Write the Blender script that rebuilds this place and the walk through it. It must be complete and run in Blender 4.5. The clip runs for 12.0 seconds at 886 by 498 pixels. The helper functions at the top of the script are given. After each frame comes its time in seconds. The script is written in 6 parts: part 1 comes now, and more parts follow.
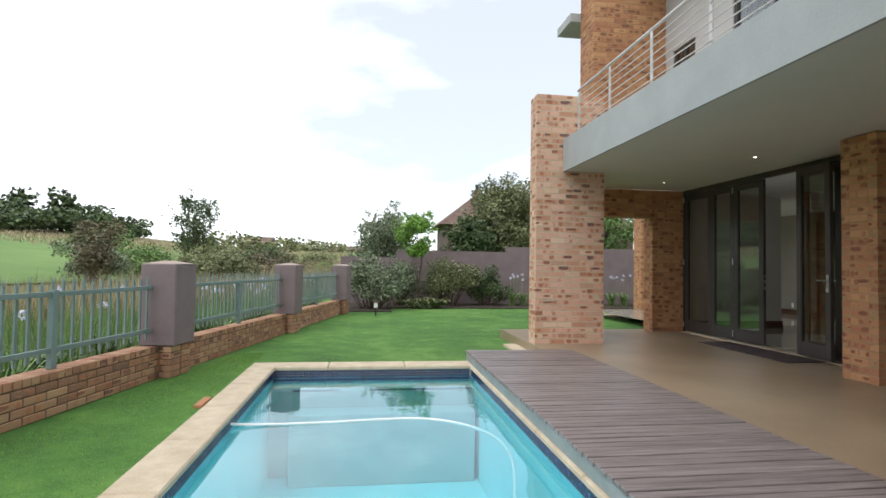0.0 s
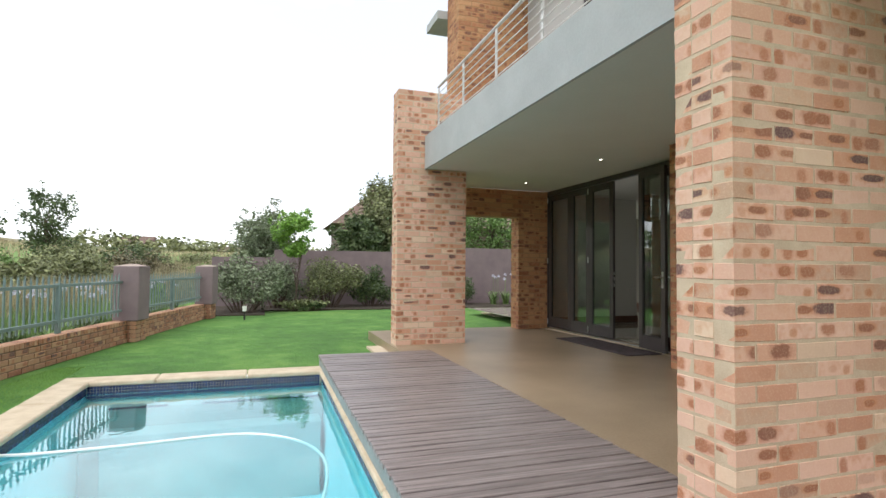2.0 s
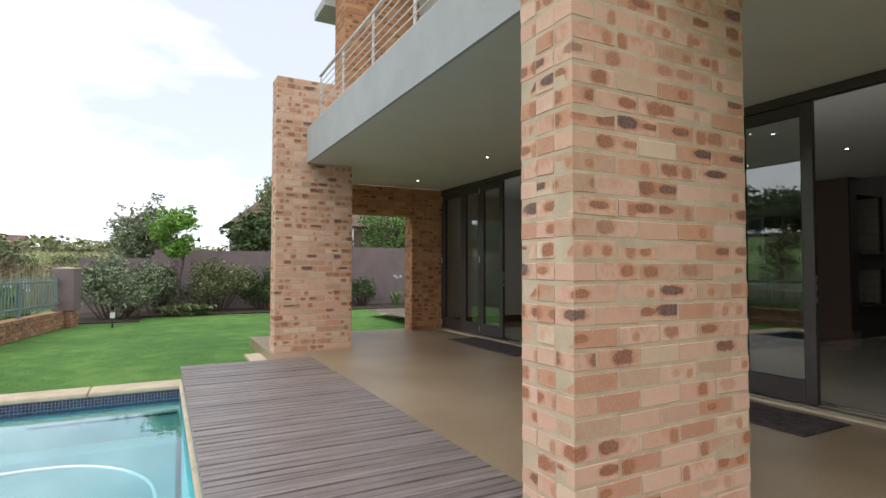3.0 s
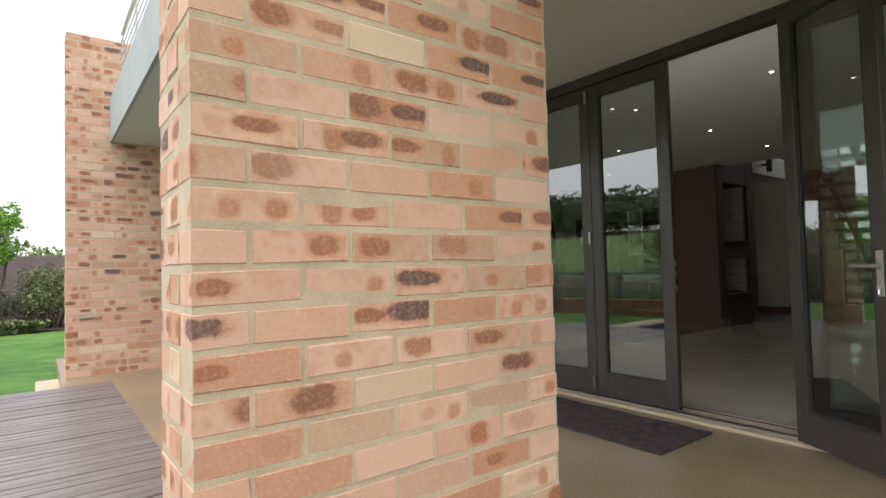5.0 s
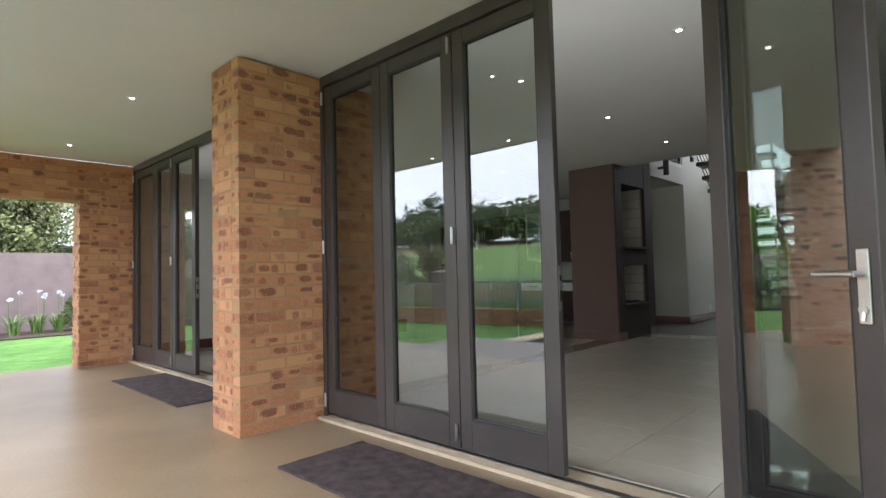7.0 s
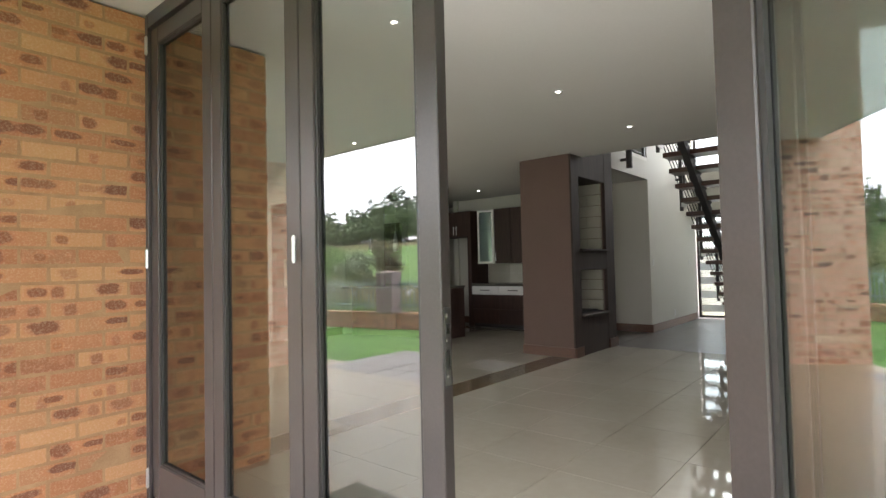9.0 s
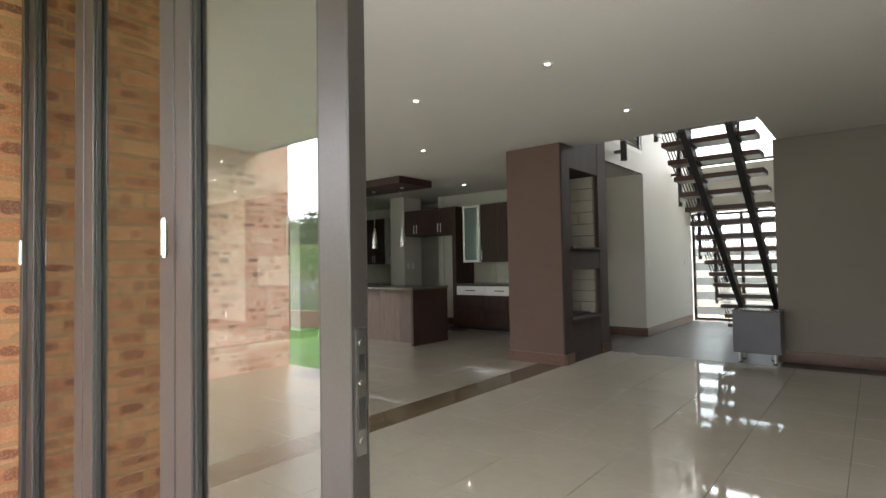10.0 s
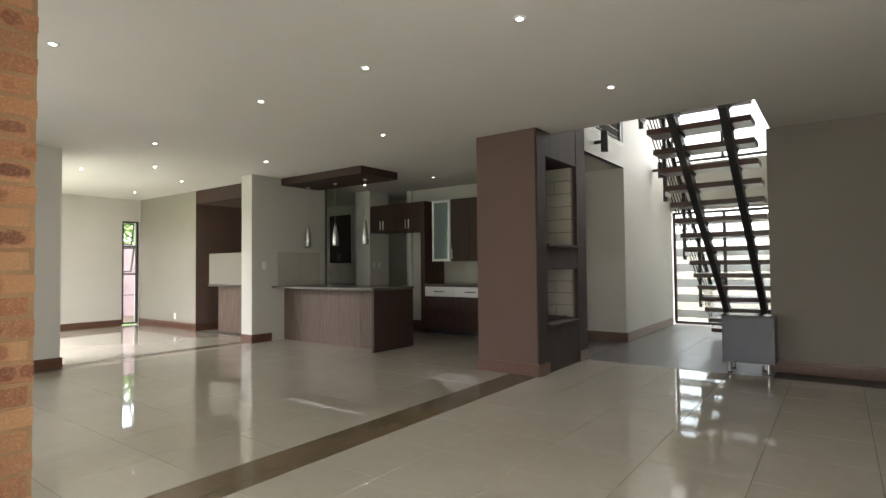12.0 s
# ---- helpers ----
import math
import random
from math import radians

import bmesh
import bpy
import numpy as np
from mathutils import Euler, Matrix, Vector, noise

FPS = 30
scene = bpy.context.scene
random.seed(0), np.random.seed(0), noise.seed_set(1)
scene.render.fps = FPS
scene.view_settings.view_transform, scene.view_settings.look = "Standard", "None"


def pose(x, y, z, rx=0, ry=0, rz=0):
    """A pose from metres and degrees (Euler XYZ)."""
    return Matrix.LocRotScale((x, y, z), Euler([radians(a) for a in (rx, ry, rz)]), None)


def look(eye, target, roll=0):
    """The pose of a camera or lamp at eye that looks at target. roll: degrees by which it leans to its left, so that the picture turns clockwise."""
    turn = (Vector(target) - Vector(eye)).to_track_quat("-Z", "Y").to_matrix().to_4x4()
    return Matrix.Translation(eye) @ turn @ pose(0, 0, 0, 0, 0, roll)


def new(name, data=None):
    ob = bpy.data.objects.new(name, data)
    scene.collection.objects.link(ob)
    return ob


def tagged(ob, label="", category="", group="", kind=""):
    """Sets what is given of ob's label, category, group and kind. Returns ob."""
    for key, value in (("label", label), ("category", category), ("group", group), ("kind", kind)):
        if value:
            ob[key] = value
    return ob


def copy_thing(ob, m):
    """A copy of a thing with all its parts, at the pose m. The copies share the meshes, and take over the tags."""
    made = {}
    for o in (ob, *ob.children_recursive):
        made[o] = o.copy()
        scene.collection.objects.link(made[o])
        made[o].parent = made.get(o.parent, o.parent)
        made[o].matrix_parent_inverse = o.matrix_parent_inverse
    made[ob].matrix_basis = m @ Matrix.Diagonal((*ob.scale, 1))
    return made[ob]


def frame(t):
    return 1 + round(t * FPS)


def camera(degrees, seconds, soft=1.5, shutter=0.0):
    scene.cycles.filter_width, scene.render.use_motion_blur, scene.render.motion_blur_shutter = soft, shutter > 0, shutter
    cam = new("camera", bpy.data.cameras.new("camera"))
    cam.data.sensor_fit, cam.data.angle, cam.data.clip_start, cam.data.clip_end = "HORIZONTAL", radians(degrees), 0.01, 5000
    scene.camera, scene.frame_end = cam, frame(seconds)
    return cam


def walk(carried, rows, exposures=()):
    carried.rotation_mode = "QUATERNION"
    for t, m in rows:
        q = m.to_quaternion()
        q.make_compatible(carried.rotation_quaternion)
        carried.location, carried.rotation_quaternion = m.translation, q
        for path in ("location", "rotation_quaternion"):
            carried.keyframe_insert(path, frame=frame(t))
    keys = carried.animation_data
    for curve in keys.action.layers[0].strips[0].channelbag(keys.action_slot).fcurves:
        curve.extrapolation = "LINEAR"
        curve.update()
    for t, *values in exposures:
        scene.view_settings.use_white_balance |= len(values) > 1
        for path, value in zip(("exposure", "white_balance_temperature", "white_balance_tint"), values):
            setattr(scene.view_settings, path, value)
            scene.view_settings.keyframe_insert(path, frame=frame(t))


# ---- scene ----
cam = camera(79.4, 12.0)
PATH = [
    (0, (0.296, 0.247, 1.105), (0.572, 2.227, 1.17), 0.9),
    (0.5, (0.414, 0.267, 1.097), (0.762, 2.235, 1.164), 0.8),
    (1, (0.583, 0.287, 1.1), (1.004, 2.241, 1.167), 0.7),
    (1.5, (0.755, 0.299, 1.11), (1.261, 2.233, 1.177), 0.6),
    (2, (0.95, 0.374, 1.104), (1.579, 2.271, 1.174), 0.5),
    (2.5, (1.152, 0.449, 1.113), (1.931, 2.29, 1.183), 0.3),
    (3, (1.395, 0.533, 1.112), (2.326, 2.302, 1.183), 0.1),
    (4.8, (2.367, 0.878, 1.053), (3.554, 2.486, 1.121), -1.3),
    (5, (2.474, 0.93, 1.045), (3.683, 2.522, 1.118), -1.5),
    (5.5, (2.745, 1.067, 1.039), (4.03, 2.598, 1.11), -1.6),
    (6, (3.048, 1.204, 1.032), (4.418, 2.659, 1.106), -1.6),
    (6.5, (3.35, 1.342, 1.036), (4.772, 2.746, 1.116), -1.5),
    (7, (3.655, 1.493, 1.033), (5.089, 2.851, 1.125), -1.4),
    (9, (4.778, 1.911, 1.173), (6.31, 3.194, 1.241), -1.3),
    (9.5, (5.056, 2.054, 1.161), (6.597, 3.326, 1.228), -1.2),
    (10, (5.303, 2.169, 1.168), (6.857, 3.426, 1.231), -1.0),
    (10.5, (5.527, 2.254, 1.166), (7.094, 3.496, 1.228), -0.9),
    (11, (5.703, 2.332, 1.151), (7.282, 3.558, 1.215), -0.8),
    (11.5, (5.844, 2.405, 1.152), (7.436, 3.614, 1.214), -0.7),
    (12, (5.925, 2.457, 1.15), (7.531, 3.648, 1.212), -0.6),
]
K = 1.05            # plan units to metres
EXPOSURES = [(0.0, 0.02, 6300, 10), (1.2, 0.10, 6350, 10), (2.2, 0.28, 6400, 10), (3.0, 0.0, 6400, 10), (4.2, 0.2, 6450, 10), (5.0, 0.52, 6450, 11), (6.0, 1.05, 6350, 11), (7.0, 1.64, 6000, 12), (9.0, 2.5, 6400, 14), (9.5, 2.68, 6400, 14), (10.0, 2.75, 6400, 14), (11.0, 2.84, 6550, 13), (12.0, 2.78, 6550, 14)]
walk(cam, [(t, look([K * c for c in eye], [K * c for c in target], roll)) for t, eye, target, roll in PATH], EXPOSURES)

# ---- light and sky ----

SUN_ELEVATION, SUN_ROTATION = radians(52), radians(250)
world = bpy.data.worlds.new("world")
scene.world = world
world.use_nodes = True
wn, wl = world.node_tree.nodes, world.node_tree.links
wn.clear()
w_out = wn.new("ShaderNodeOutputWorld")
w_bg = wn.new("ShaderNodeBackground")
w_sky = wn.new("ShaderNodeTexSky")
w_sky.sky_type, w_sky.sun_disc = "NISHITA", False
w_sky.sun_elevation, w_sky.sun_rotation = SUN_ELEVATION, SUN_ROTATION
w_sky.air_density, w_sky.dust_density = 1.0, 1.5
w_tc = wn.new("ShaderNodeTexCoord")
w_map = wn.new("ShaderNodeMapping")
w_map.inputs["Scale"].default_value = (1.0, 1.0, 2.4)
w_map.inputs["Location"].default_value = (0.35, 0.1, 0.3)
w_map.inputs["Rotation"].default_value = (0, 0, radians(-16))
w_noise = wn.new("ShaderNodeTexNoise")
w_noise.inputs["Scale"].default_value, w_noise.inputs["Detail"].default_value = 1.7, 7.0
w_noise.inputs["Roughness"].default_value = 0.52
w_ramp = wn.new("ShaderNodeValToRGB")
w_ramp.color_ramp.elements[0].position, w_ramp.color_ramp.elements[1].position = 0.38, 0.55
w_ramp.color_ramp.elements[0].color = (0.46, 0.46, 0.46, 1)
w_mix = wn.new("ShaderNodeMix")
w_mix.data_type = "RGBA"
w_mix.inputs["B"].default_value = (13.5, 13.8, 14.2, 1)
wl.new(w_tc.outputs["Generated"], w_map.inputs["Vector"])
wl.new(w_map.outputs["Vector"], w_noise.inputs["Vector"])
wl.new(w_noise.outputs["Fac"], w_ramp.inputs["Fac"])
wl.new(w_ramp.outputs["Color"], w_mix.inputs["Factor"])
wl.new(w_sky.outputs["Color"], w_mix.inputs["A"])
wl.new(w_mix.outputs["Result"], w_bg.inputs["Color"])
wl.new(w_bg.outputs["Background"], w_out.inputs["Surface"])
w_bg.inputs["Strength"].default_value = 0.12

sun = new("sun", bpy.data.lights.new("sun", "SUN"))
sun.data.energy, sun.data.angle, sun.data.color = 1.1, radians(45), (1.0, 0.95, 0.88)
sun.matrix_world = look((0, 0, 0), (0.62, 0.50, -1.25))



def daylight(name, x, y, z, wide, high, facing, watts):
    """Sky light that comes in through an opening."""
    lamp = new(name, bpy.data.lights.new(name, "AREA"))
    lamp.data.shape, lamp.data.size, lamp.data.size_y = "RECTANGLE", wide * K, high * K
    lamp.data.energy, lamp.data.color = watts, (1.0, 0.985, 0.96)
    lamp.matrix_world = Matrix.Translation(Vector((x, y, z)) * K) @ pose(0, 0, 0, 90, 0, -90 if facing > 0 else 90)


daylight("daylight_doors", 6.14, 2.55, 1.35, 3.2, 2.3, 1, 7.8)
daylight("daylight_far_doors", 6.14, 7.3, 1.35, 3.6, 2.3, 1, 5.6)
daylight("daylight_dining", 8.22, 11.7, 1.3, 2.8, 2.1, 1, 3.9)
daylight("daylight_stair", 16.7, 4.0, 4.1, 1.8, 2.2, -1, 26)


# ---- materials ----
class Net:
    """A material's nodes, made by short calls."""

    def __init__(self, name, rough=0.6, metal=0.0):
        self.mat = bpy.data.materials.new(name)
        self.mat.use_nodes = True
        self.tree = self.mat.node_tree
        self.bsdf = self.tree.nodes["Principled BSDF"]
        self.bsdf.inputs["Roughness"].default_value = rough
        self.bsdf.inputs["Metallic"].default_value = metal
        self.coord = self.tree.nodes.new("ShaderNodeTexCoord")

    def node(self, kind, **ins):
        n = self.tree.nodes.new("ShaderNode" + kind)
        for key, v in ins.items():
            self.put(v, n.inputs[key.replace("_", " ")])
        return n

    def put(self, v, socket):
        if isinstance(v, bpy.types.NodeSocket):
            self.tree.links.new(v, socket)
        else:
            socket.default_value = v

    def noise(self, scale, detail=4.0, rough=0.55, vec=None, stretch=None):
        vec = vec or self.coord.outputs["Object"]
        if stretch:
            m = self.node("Mapping", Scale=stretch)
            self.put(vec, m.inputs["Vector"])
            vec = m.outputs["Vector"]
        return self.node("TexNoise", Vector=vec, Scale=scale, Detail=detail, Roughness=rough).outputs["Fac"]

    def ramp(self, fac, *stops):
        n = self.node("ValToRGB", Fac=fac)
        e = n.color_ramp.elements
        while len(e) < len(stops):
            e.new(0.5)
        for i, (p, c) in enumerate(stops):
            e[i].position, e[i].color = p, (*c, 1) if len(c) == 3 else c
        return n.outputs["Color"]

    def mix(self, fac, a, b, blend="MIX"):
        n = self.tree.nodes.new("ShaderNodeMix")
        n.data_type, n.blend_type = "RGBA", blend
        for key, v in (("Factor", fac), ("A", a), ("B", b)):
            if isinstance(v, tuple) and len(v) == 3:
                v = (*v, 1)
            self.put(v, n.inputs[key])
        return n.outputs["Result"]

    def math(self, op, a, b=0.0, c=0.0):
        n = self.tree.nodes.new("ShaderNodeMath")
        n.operation = op
        for i, v in enumerate((a, b, c)):
            self.put(v, n.inputs[i])
        return n.outputs[0]

    def bump(self, height, strength=0.3, distance=0.005):
        n = self.node("Bump", Height=height, Strength=strength, Distance=distance)
        self.put(n.outputs["Normal"], self.bsdf.inputs["Normal"])

    def base(self, c):
        self.put(c if not isinstance(c, tuple) or len(c) == 4 else (*c, 1), self.bsdf.inputs["Base Color"])
        return self

    def chance(self, k=1.0):
        """A random number for each piece, whether an object of its own or an island."""
        a = self.tree.nodes.new("ShaderNodeObjectInfo").outputs["Random"]
        b = self.tree.nodes.new("ShaderNodeNewGeometry").outputs["Random Per Island"]
        s = self.math("MULTIPLY", self.math("ADD", a, b), 17.31 * k)
        w = self.tree.nodes.new("ShaderNodeTexWhiteNoise")
        w.noise_dimensions = "1D"
        self.put(s, w.inputs["W"])
        return w.outputs["Value"]


def speckled(name, dark, light, scale=3.0, fine=60.0, rough=0.7, metal=0.0, bump=0.15, dist=0.002, spread=(0.35, 0.65)):
    n = Net(name, rough, metal)
    a = n.noise(scale, 5)
    b = n.noise(fine, 4)
    f = n.math("MULTIPLY_ADD", b, 0.35, n.math("MULTIPLY", a, 0.65))
    n.base(n.ramp(f, (spread[0], dark), (spread[1], light)))
    n.bump(b, bump, dist)
    return n.mat


def make_brick(name, rows, smear_tint=(0.57, 0.43, 0.305), deepen=0.0):
    n = Net(name, 0.85)
    uv = n.node("SeparateXYZ", Vector=n.coord.outputs["UV"]).outputs
    r = [n.chance(k) for k in (1, 2.7, 5.1, 9.3, 13.7, 23.9)]
    grain, blot = n.noise(260, 3), n.noise(24, 5)
    col = n.ramp(r[0], *rows)
    flush = n.ramp(blot, (0.45, (0, 0, 0)), (0.62, (1, 1, 1)))
    col = n.mix(n.math("MULTIPLY", flush, n.math("MULTIPLY", r[4], 0.6)), col, (0.52, 0.22, 0.11))
    edge = n.noise(34, 4, 0.6)
    for side, a, b, c in ((-1, r[1], r[2], r[3]), (1, r[3], r[4], r[5])):
        cu = n.math("MULTIPLY_ADD", a, 0.07, side * 0.052 - 0.035)
        du = n.math("DIVIDE", n.math("SUBTRACT", uv[0], cu), n.math("MULTIPLY_ADD", n.math("POWER", c, 2.0), 0.062, 0.018))
        dv = n.math("DIVIDE", n.math("SUBTRACT", uv[1], n.math("MULTIPLY_ADD", c, 0.022, -0.011)), n.math("MULTIPLY_ADD", a, 0.018, 0.017))
        d = n.math("POWER", n.math("ADD", n.math("POWER", n.math("ABSOLUTE", du), 2.6), n.math("POWER", n.math("ABSOLUTE", dv), 2.6)), 0.38)
        d = n.math("ADD", d, n.math("MULTIPLY_ADD", edge, 0.95, -0.48))
        halo = n.node("MapRange", Value=d)
        core = n.node("MapRange", Value=d)
        for m, lo, hi in ((halo, 1.50, 0.95), (core, 1.07, 0.84)):
            m.inputs["From Min"].default_value, m.inputs["From Max"].default_value = lo, hi
        show = n.ramp(b, (0.46, (0, 0, 0)), (0.62, (1, 1, 1)))
        warm = n.ramp(a, (0.2, (0.50, 0.20, 0.075)), (0.6, (0.42, 0.15, 0.075)), (1.0, (0.34, 0.13, 0.08)))
        dark = n.ramp(c, (0.45, (0.42, 0.16, 0.07)), (0.74, (0.30, 0.115, 0.06)), (0.93, (0.095, 0.055, 0.058)))
        dark = n.mix(n.math("MULTIPLY", grain, 0.5), dark, (0.30, 0.14, 0.09))
        dark = n.mix(deepen, dark, (0.20, 0.075, 0.035))
        col = n.mix(n.math("MULTIPLY", n.math("MULTIPLY", halo.outputs[0], show), 0.55), col, warm)
        col = n.mix(n.math("MULTIPLY", n.math("MULTIPLY", core.outputs[0], show), n.ramp(c, (0.15, (0.3, 0.3, 0.3)), (0.5, (1, 1, 1)))), col, dark)
    col = n.mix(n.math("MULTIPLY", n.ramp(n.noise(95, 5, 0.7), (0.48, (0, 0, 0)), (0.66, (1, 1, 1))), 0.22), col, (0.80, 0.60, 0.42))
    # mortar smeared unevenly over the long arrises
    v = n.math("ADD", n.math("ABSOLUTE", uv[1]), n.math("MULTIPLY_ADD", n.noise(38, 4, 0.65), 0.020, -0.010))
    u = n.math("ADD", n.math("ABSOLUTE", uv[0]), n.math("MULTIPLY_ADD", n.noise(45, 3, 0.6), 0.012, -0.006))
    smear = n.node("MapRange", Value=v)
    smear.inputs["From Min"].default_value, smear.inputs["From Max"].default_value = 0.0385, 0.0405
    ends = n.node("MapRange", Value=u)
    ends.inputs["From Min"].default_value, ends.inputs["From Max"].default_value = 0.109, 0.1115
    lime = n.math("MULTIPLY", n.math("MAXIMUM", smear.outputs[0], ends.outputs[0]), 0.85)
    col = n.mix(lime, col, smear_tint)
    n.base(col)
    n.bump(n.math("ADD", n.math("MULTIPLY", lime, 0.9), n.math("ADD", n.math("MULTIPLY", grain, 0.8), n.math("MULTIPLY", blot, 1.8))), 0.55, 0.003)
    return n.mat


BRICK = make_brick("face_brick", [(0.0, (0.50, 0.25, 0.16)), (0.14, (0.57, 0.30, 0.19)), (0.24, (0.63, 0.38, 0.27)), (0.45, (0.69, 0.455, 0.345)), (0.62, (0.61, 0.345, 0.25)), (0.75, (0.68, 0.42, 0.32)), (0.9, (0.48, 0.30, 0.20)), (1.0, (0.72, 0.54, 0.39))])
BRICK_RED = make_brick("wall_brick", [(0.0, (0.36, 0.145, 0.065)), (0.35, (0.47, 0.225, 0.105)), (0.7, (0.52, 0.285, 0.135)), (1.0, (0.29, 0.11, 0.055))], (0.42, 0.245, 0.12), 0.75)
BRICK_GARDEN = make_brick("garden_wall_brick", [(0.0, (0.25, 0.12, 0.075)), (0.3, (0.38, 0.20, 0.115)), (0.6, (0.47, 0.29, 0.17)), (0.85, (0.36, 0.185, 0.11)), (1.0, (0.20, 0.105, 0.075))], (0.22, 0.14, 0.09))
MORTAR = speckled("mortar", (0.44, 0.335, 0.23), (0.60, 0.48, 0.345), 8, 150, 0.95, bump=0.5)
MORTAR_DARK = speckled("dark_mortar", (0.10, 0.06, 0.04), (0.20, 0.13, 0.09), 8, 150, 0.95, bump=0.5)
MORTAR_WARM = speckled("warm_mortar", (0.32, 0.185, 0.095), (0.44, 0.275, 0.15), 8, 150, 0.95, bump=0.5)
POOL_STEP = speckled("pool_step_render", (0.30, 0.40, 0.39), (0.42, 0.52, 0.50), 5, 60, 0.8)
EDGE_PAINT = speckled("deck_edge_paint", (0.20, 0.235, 0.225), (0.30, 0.33, 0.32), 4, 60, 0.7)
SOFFIT = speckled("soffit_paint", (0.62, 0.61, 0.56), (0.67, 0.66, 0.61), 1.2, 40, 0.8, bump=0.08)
FASCIA = speckled("slab_edge_paint", (0.34, 0.35, 0.35), (0.41, 0.42, 0.42), 2.0, 50, 0.75, bump=0.2)
PLUM = speckled("plum_plaster", (0.18, 0.135, 0.14), (0.24, 0.185, 0.185), 2.5, 70, 0.9, bump=0.5, dist=0.003)
COPPER = speckled("pier_cap", (0.34, 0.26, 0.22), (0.42, 0.33, 0.28), 4, 60, 0.9)
WALLS = speckled("greige_paint", (0.515, 0.50, 0.45), (0.555, 0.54, 0.49), 0.8, 60, 0.72, bump=0.08)
CEILING = speckled("ceiling_paint", (0.64, 0.63, 0.58), (0.68, 0.67, 0.62), 0.7, 50, 0.8, bump=0.05)
TAUPE = speckled("taupe_paint", (0.20, 0.18, 0.15), (0.23, 0.205, 0.172), 0.8, 60, 0.7, bump=0.08)
# darker greige paint; part of the wall's shade is mixed into its colour
GREIGE_SHADED = speckled("greige_paint_shaded", (0.27, 0.25, 0.21), (0.31, 0.288, 0.245), 0.8, 60, 0.7, bump=0.08)
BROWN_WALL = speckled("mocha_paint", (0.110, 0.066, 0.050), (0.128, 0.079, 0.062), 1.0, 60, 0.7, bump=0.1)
UPPER = speckled("upper_plaster", (0.45, 0.43, 0.42), (0.52, 0.50, 0.49), 1.5, 60, 0.85)
FRAME = speckled("charcoal_frame", (0.050, 0.042, 0.040), (0.068, 0.058, 0.055), 4, 120, 0.33, bump=0.08)
STEEL = speckled("brushed_steel", (0.55, 0.55, 0.55), (0.68, 0.68, 0.68), 6, 160, 0.28, 1.0, bump=0.05)
RAILPAINT = speckled("rail_steel", (0.55, 0.53, 0.52), (0.66, 0.64, 0.62), 6, 160, 0.4, 0.3, bump=0.05)
GREEN_STEEL = speckled("green_fence_paint", (0.15, 0.21, 0.20), (0.22, 0.29, 0.28), 5, 90, 0.5, bump=0.2)
BLACK_STEEL = speckled("black_steel", (0.025, 0.024, 0.023), (0.04, 0.038, 0.036), 5, 90, 0.45)
COPING = speckled("sandstone_coping", (0.46, 0.365, 0.25), (0.62, 0.52, 0.38), 6, 90, 0.85, bump=0.4)
PATIO = speckled("patio_screed", (0.235, 0.170, 0.105), (0.36, 0.272, 0.18), 0.9, 55, 0.36, bump=0.2)
MAT = speckled("door_mat_pile", (0.034, 0.023, 0.025), (0.115, 0.084, 0.084), 14, 150, 1.0, bump=1.0, dist=0.01)
WHITE = speckled("white_lacquer", (0.74, 0.74, 0.72), (0.80, 0.80, 0.78), 3, 60, 0.25, bump=0.03)
GREY_LACQUER = speckled("grey_lacquer", (0.095, 0.095, 0.115), (0.115, 0.115, 0.135), 3, 60, 0.35, bump=0.03)
STONE_TOP = speckled("granite_top", (0.07, 0.065, 0.055), (0.15, 0.14, 0.12), 40, 200, 0.15, bump=0.03)
SPLASH = speckled("splash_tile", (0.42, 0.40, 0.33), (0.50, 0.47, 0.40), 3, 90, 0.25)
HALL_TILE = speckled("hall_floor_tile", (0.095, 0.088, 0.082), (0.13, 0.122, 0.112), 2, 60, 0.3)
EARTH = speckled("bed_soil", (0.035, 0.026, 0.018), (0.08, 0.06, 0.04), 6, 90, 1.0, bump=1.0, dist=0.02)


def make_wood(name, dark, light, rough=0.45, along="x", scale=1.0):
    n = Net(name, rough)
    st = {"x": (1.2, 22, 22), "y": (22, 1.2, 22), "z": (22, 22, 1.2)}[along]
    r = n.chance(3.3)
    off = n.node("Mapping", Vector=n.coord.outputs["Object"])
    comb = n.node("CombineXYZ", X=n.math("MULTIPLY", r, 31.0), Y=n.math("MULTIPLY", r, 17.0), Z=n.math("MULTIPLY", r, 7.0))
    n.put(comb.outputs[0], off.inputs["Location"])
    g = n.noise(2.2 * scale, 7, 0.6, off.outputs["Vector"], st)
    c = n.ramp(g, (0.3, dark), (0.68, light))
    c = n.mix(n.math("MULTIPLY", r, 0.35), c, tuple(v * 0.55 for v in dark))
    n.base(c)
    n.bump(g, 0.2, 0.002)
    return n.mat


DECK = make_wood("weathered_deck_board", (0.125, 0.10, 0.095), (0.35, 0.295, 0.28), 0.40, "x")
SKIRT = make_wood("skirting_wood", (0.075, 0.033, 0.019), (0.165, 0.078, 0.046), 0.35, "x")
WENGE = make_wood("wenge_veneer", (0.028, 0.012, 0.009), (0.066, 0.030, 0.020), 0.62, "z")
ASH = make_wood("grey_ash_veneer", (0.078, 0.050, 0.036), (0.165, 0.112, 0.084), 0.6, "z")
TREAD = make_wood("dark_hardwood", (0.040, 0.017, 0.011), (0.110, 0.048, 0.030), 0.3, "y")
CLAD = make_wood("dark_cladding", (0.024, 0.014, 0.010), (0.054, 0.034, 0.026), 0.8, "z")


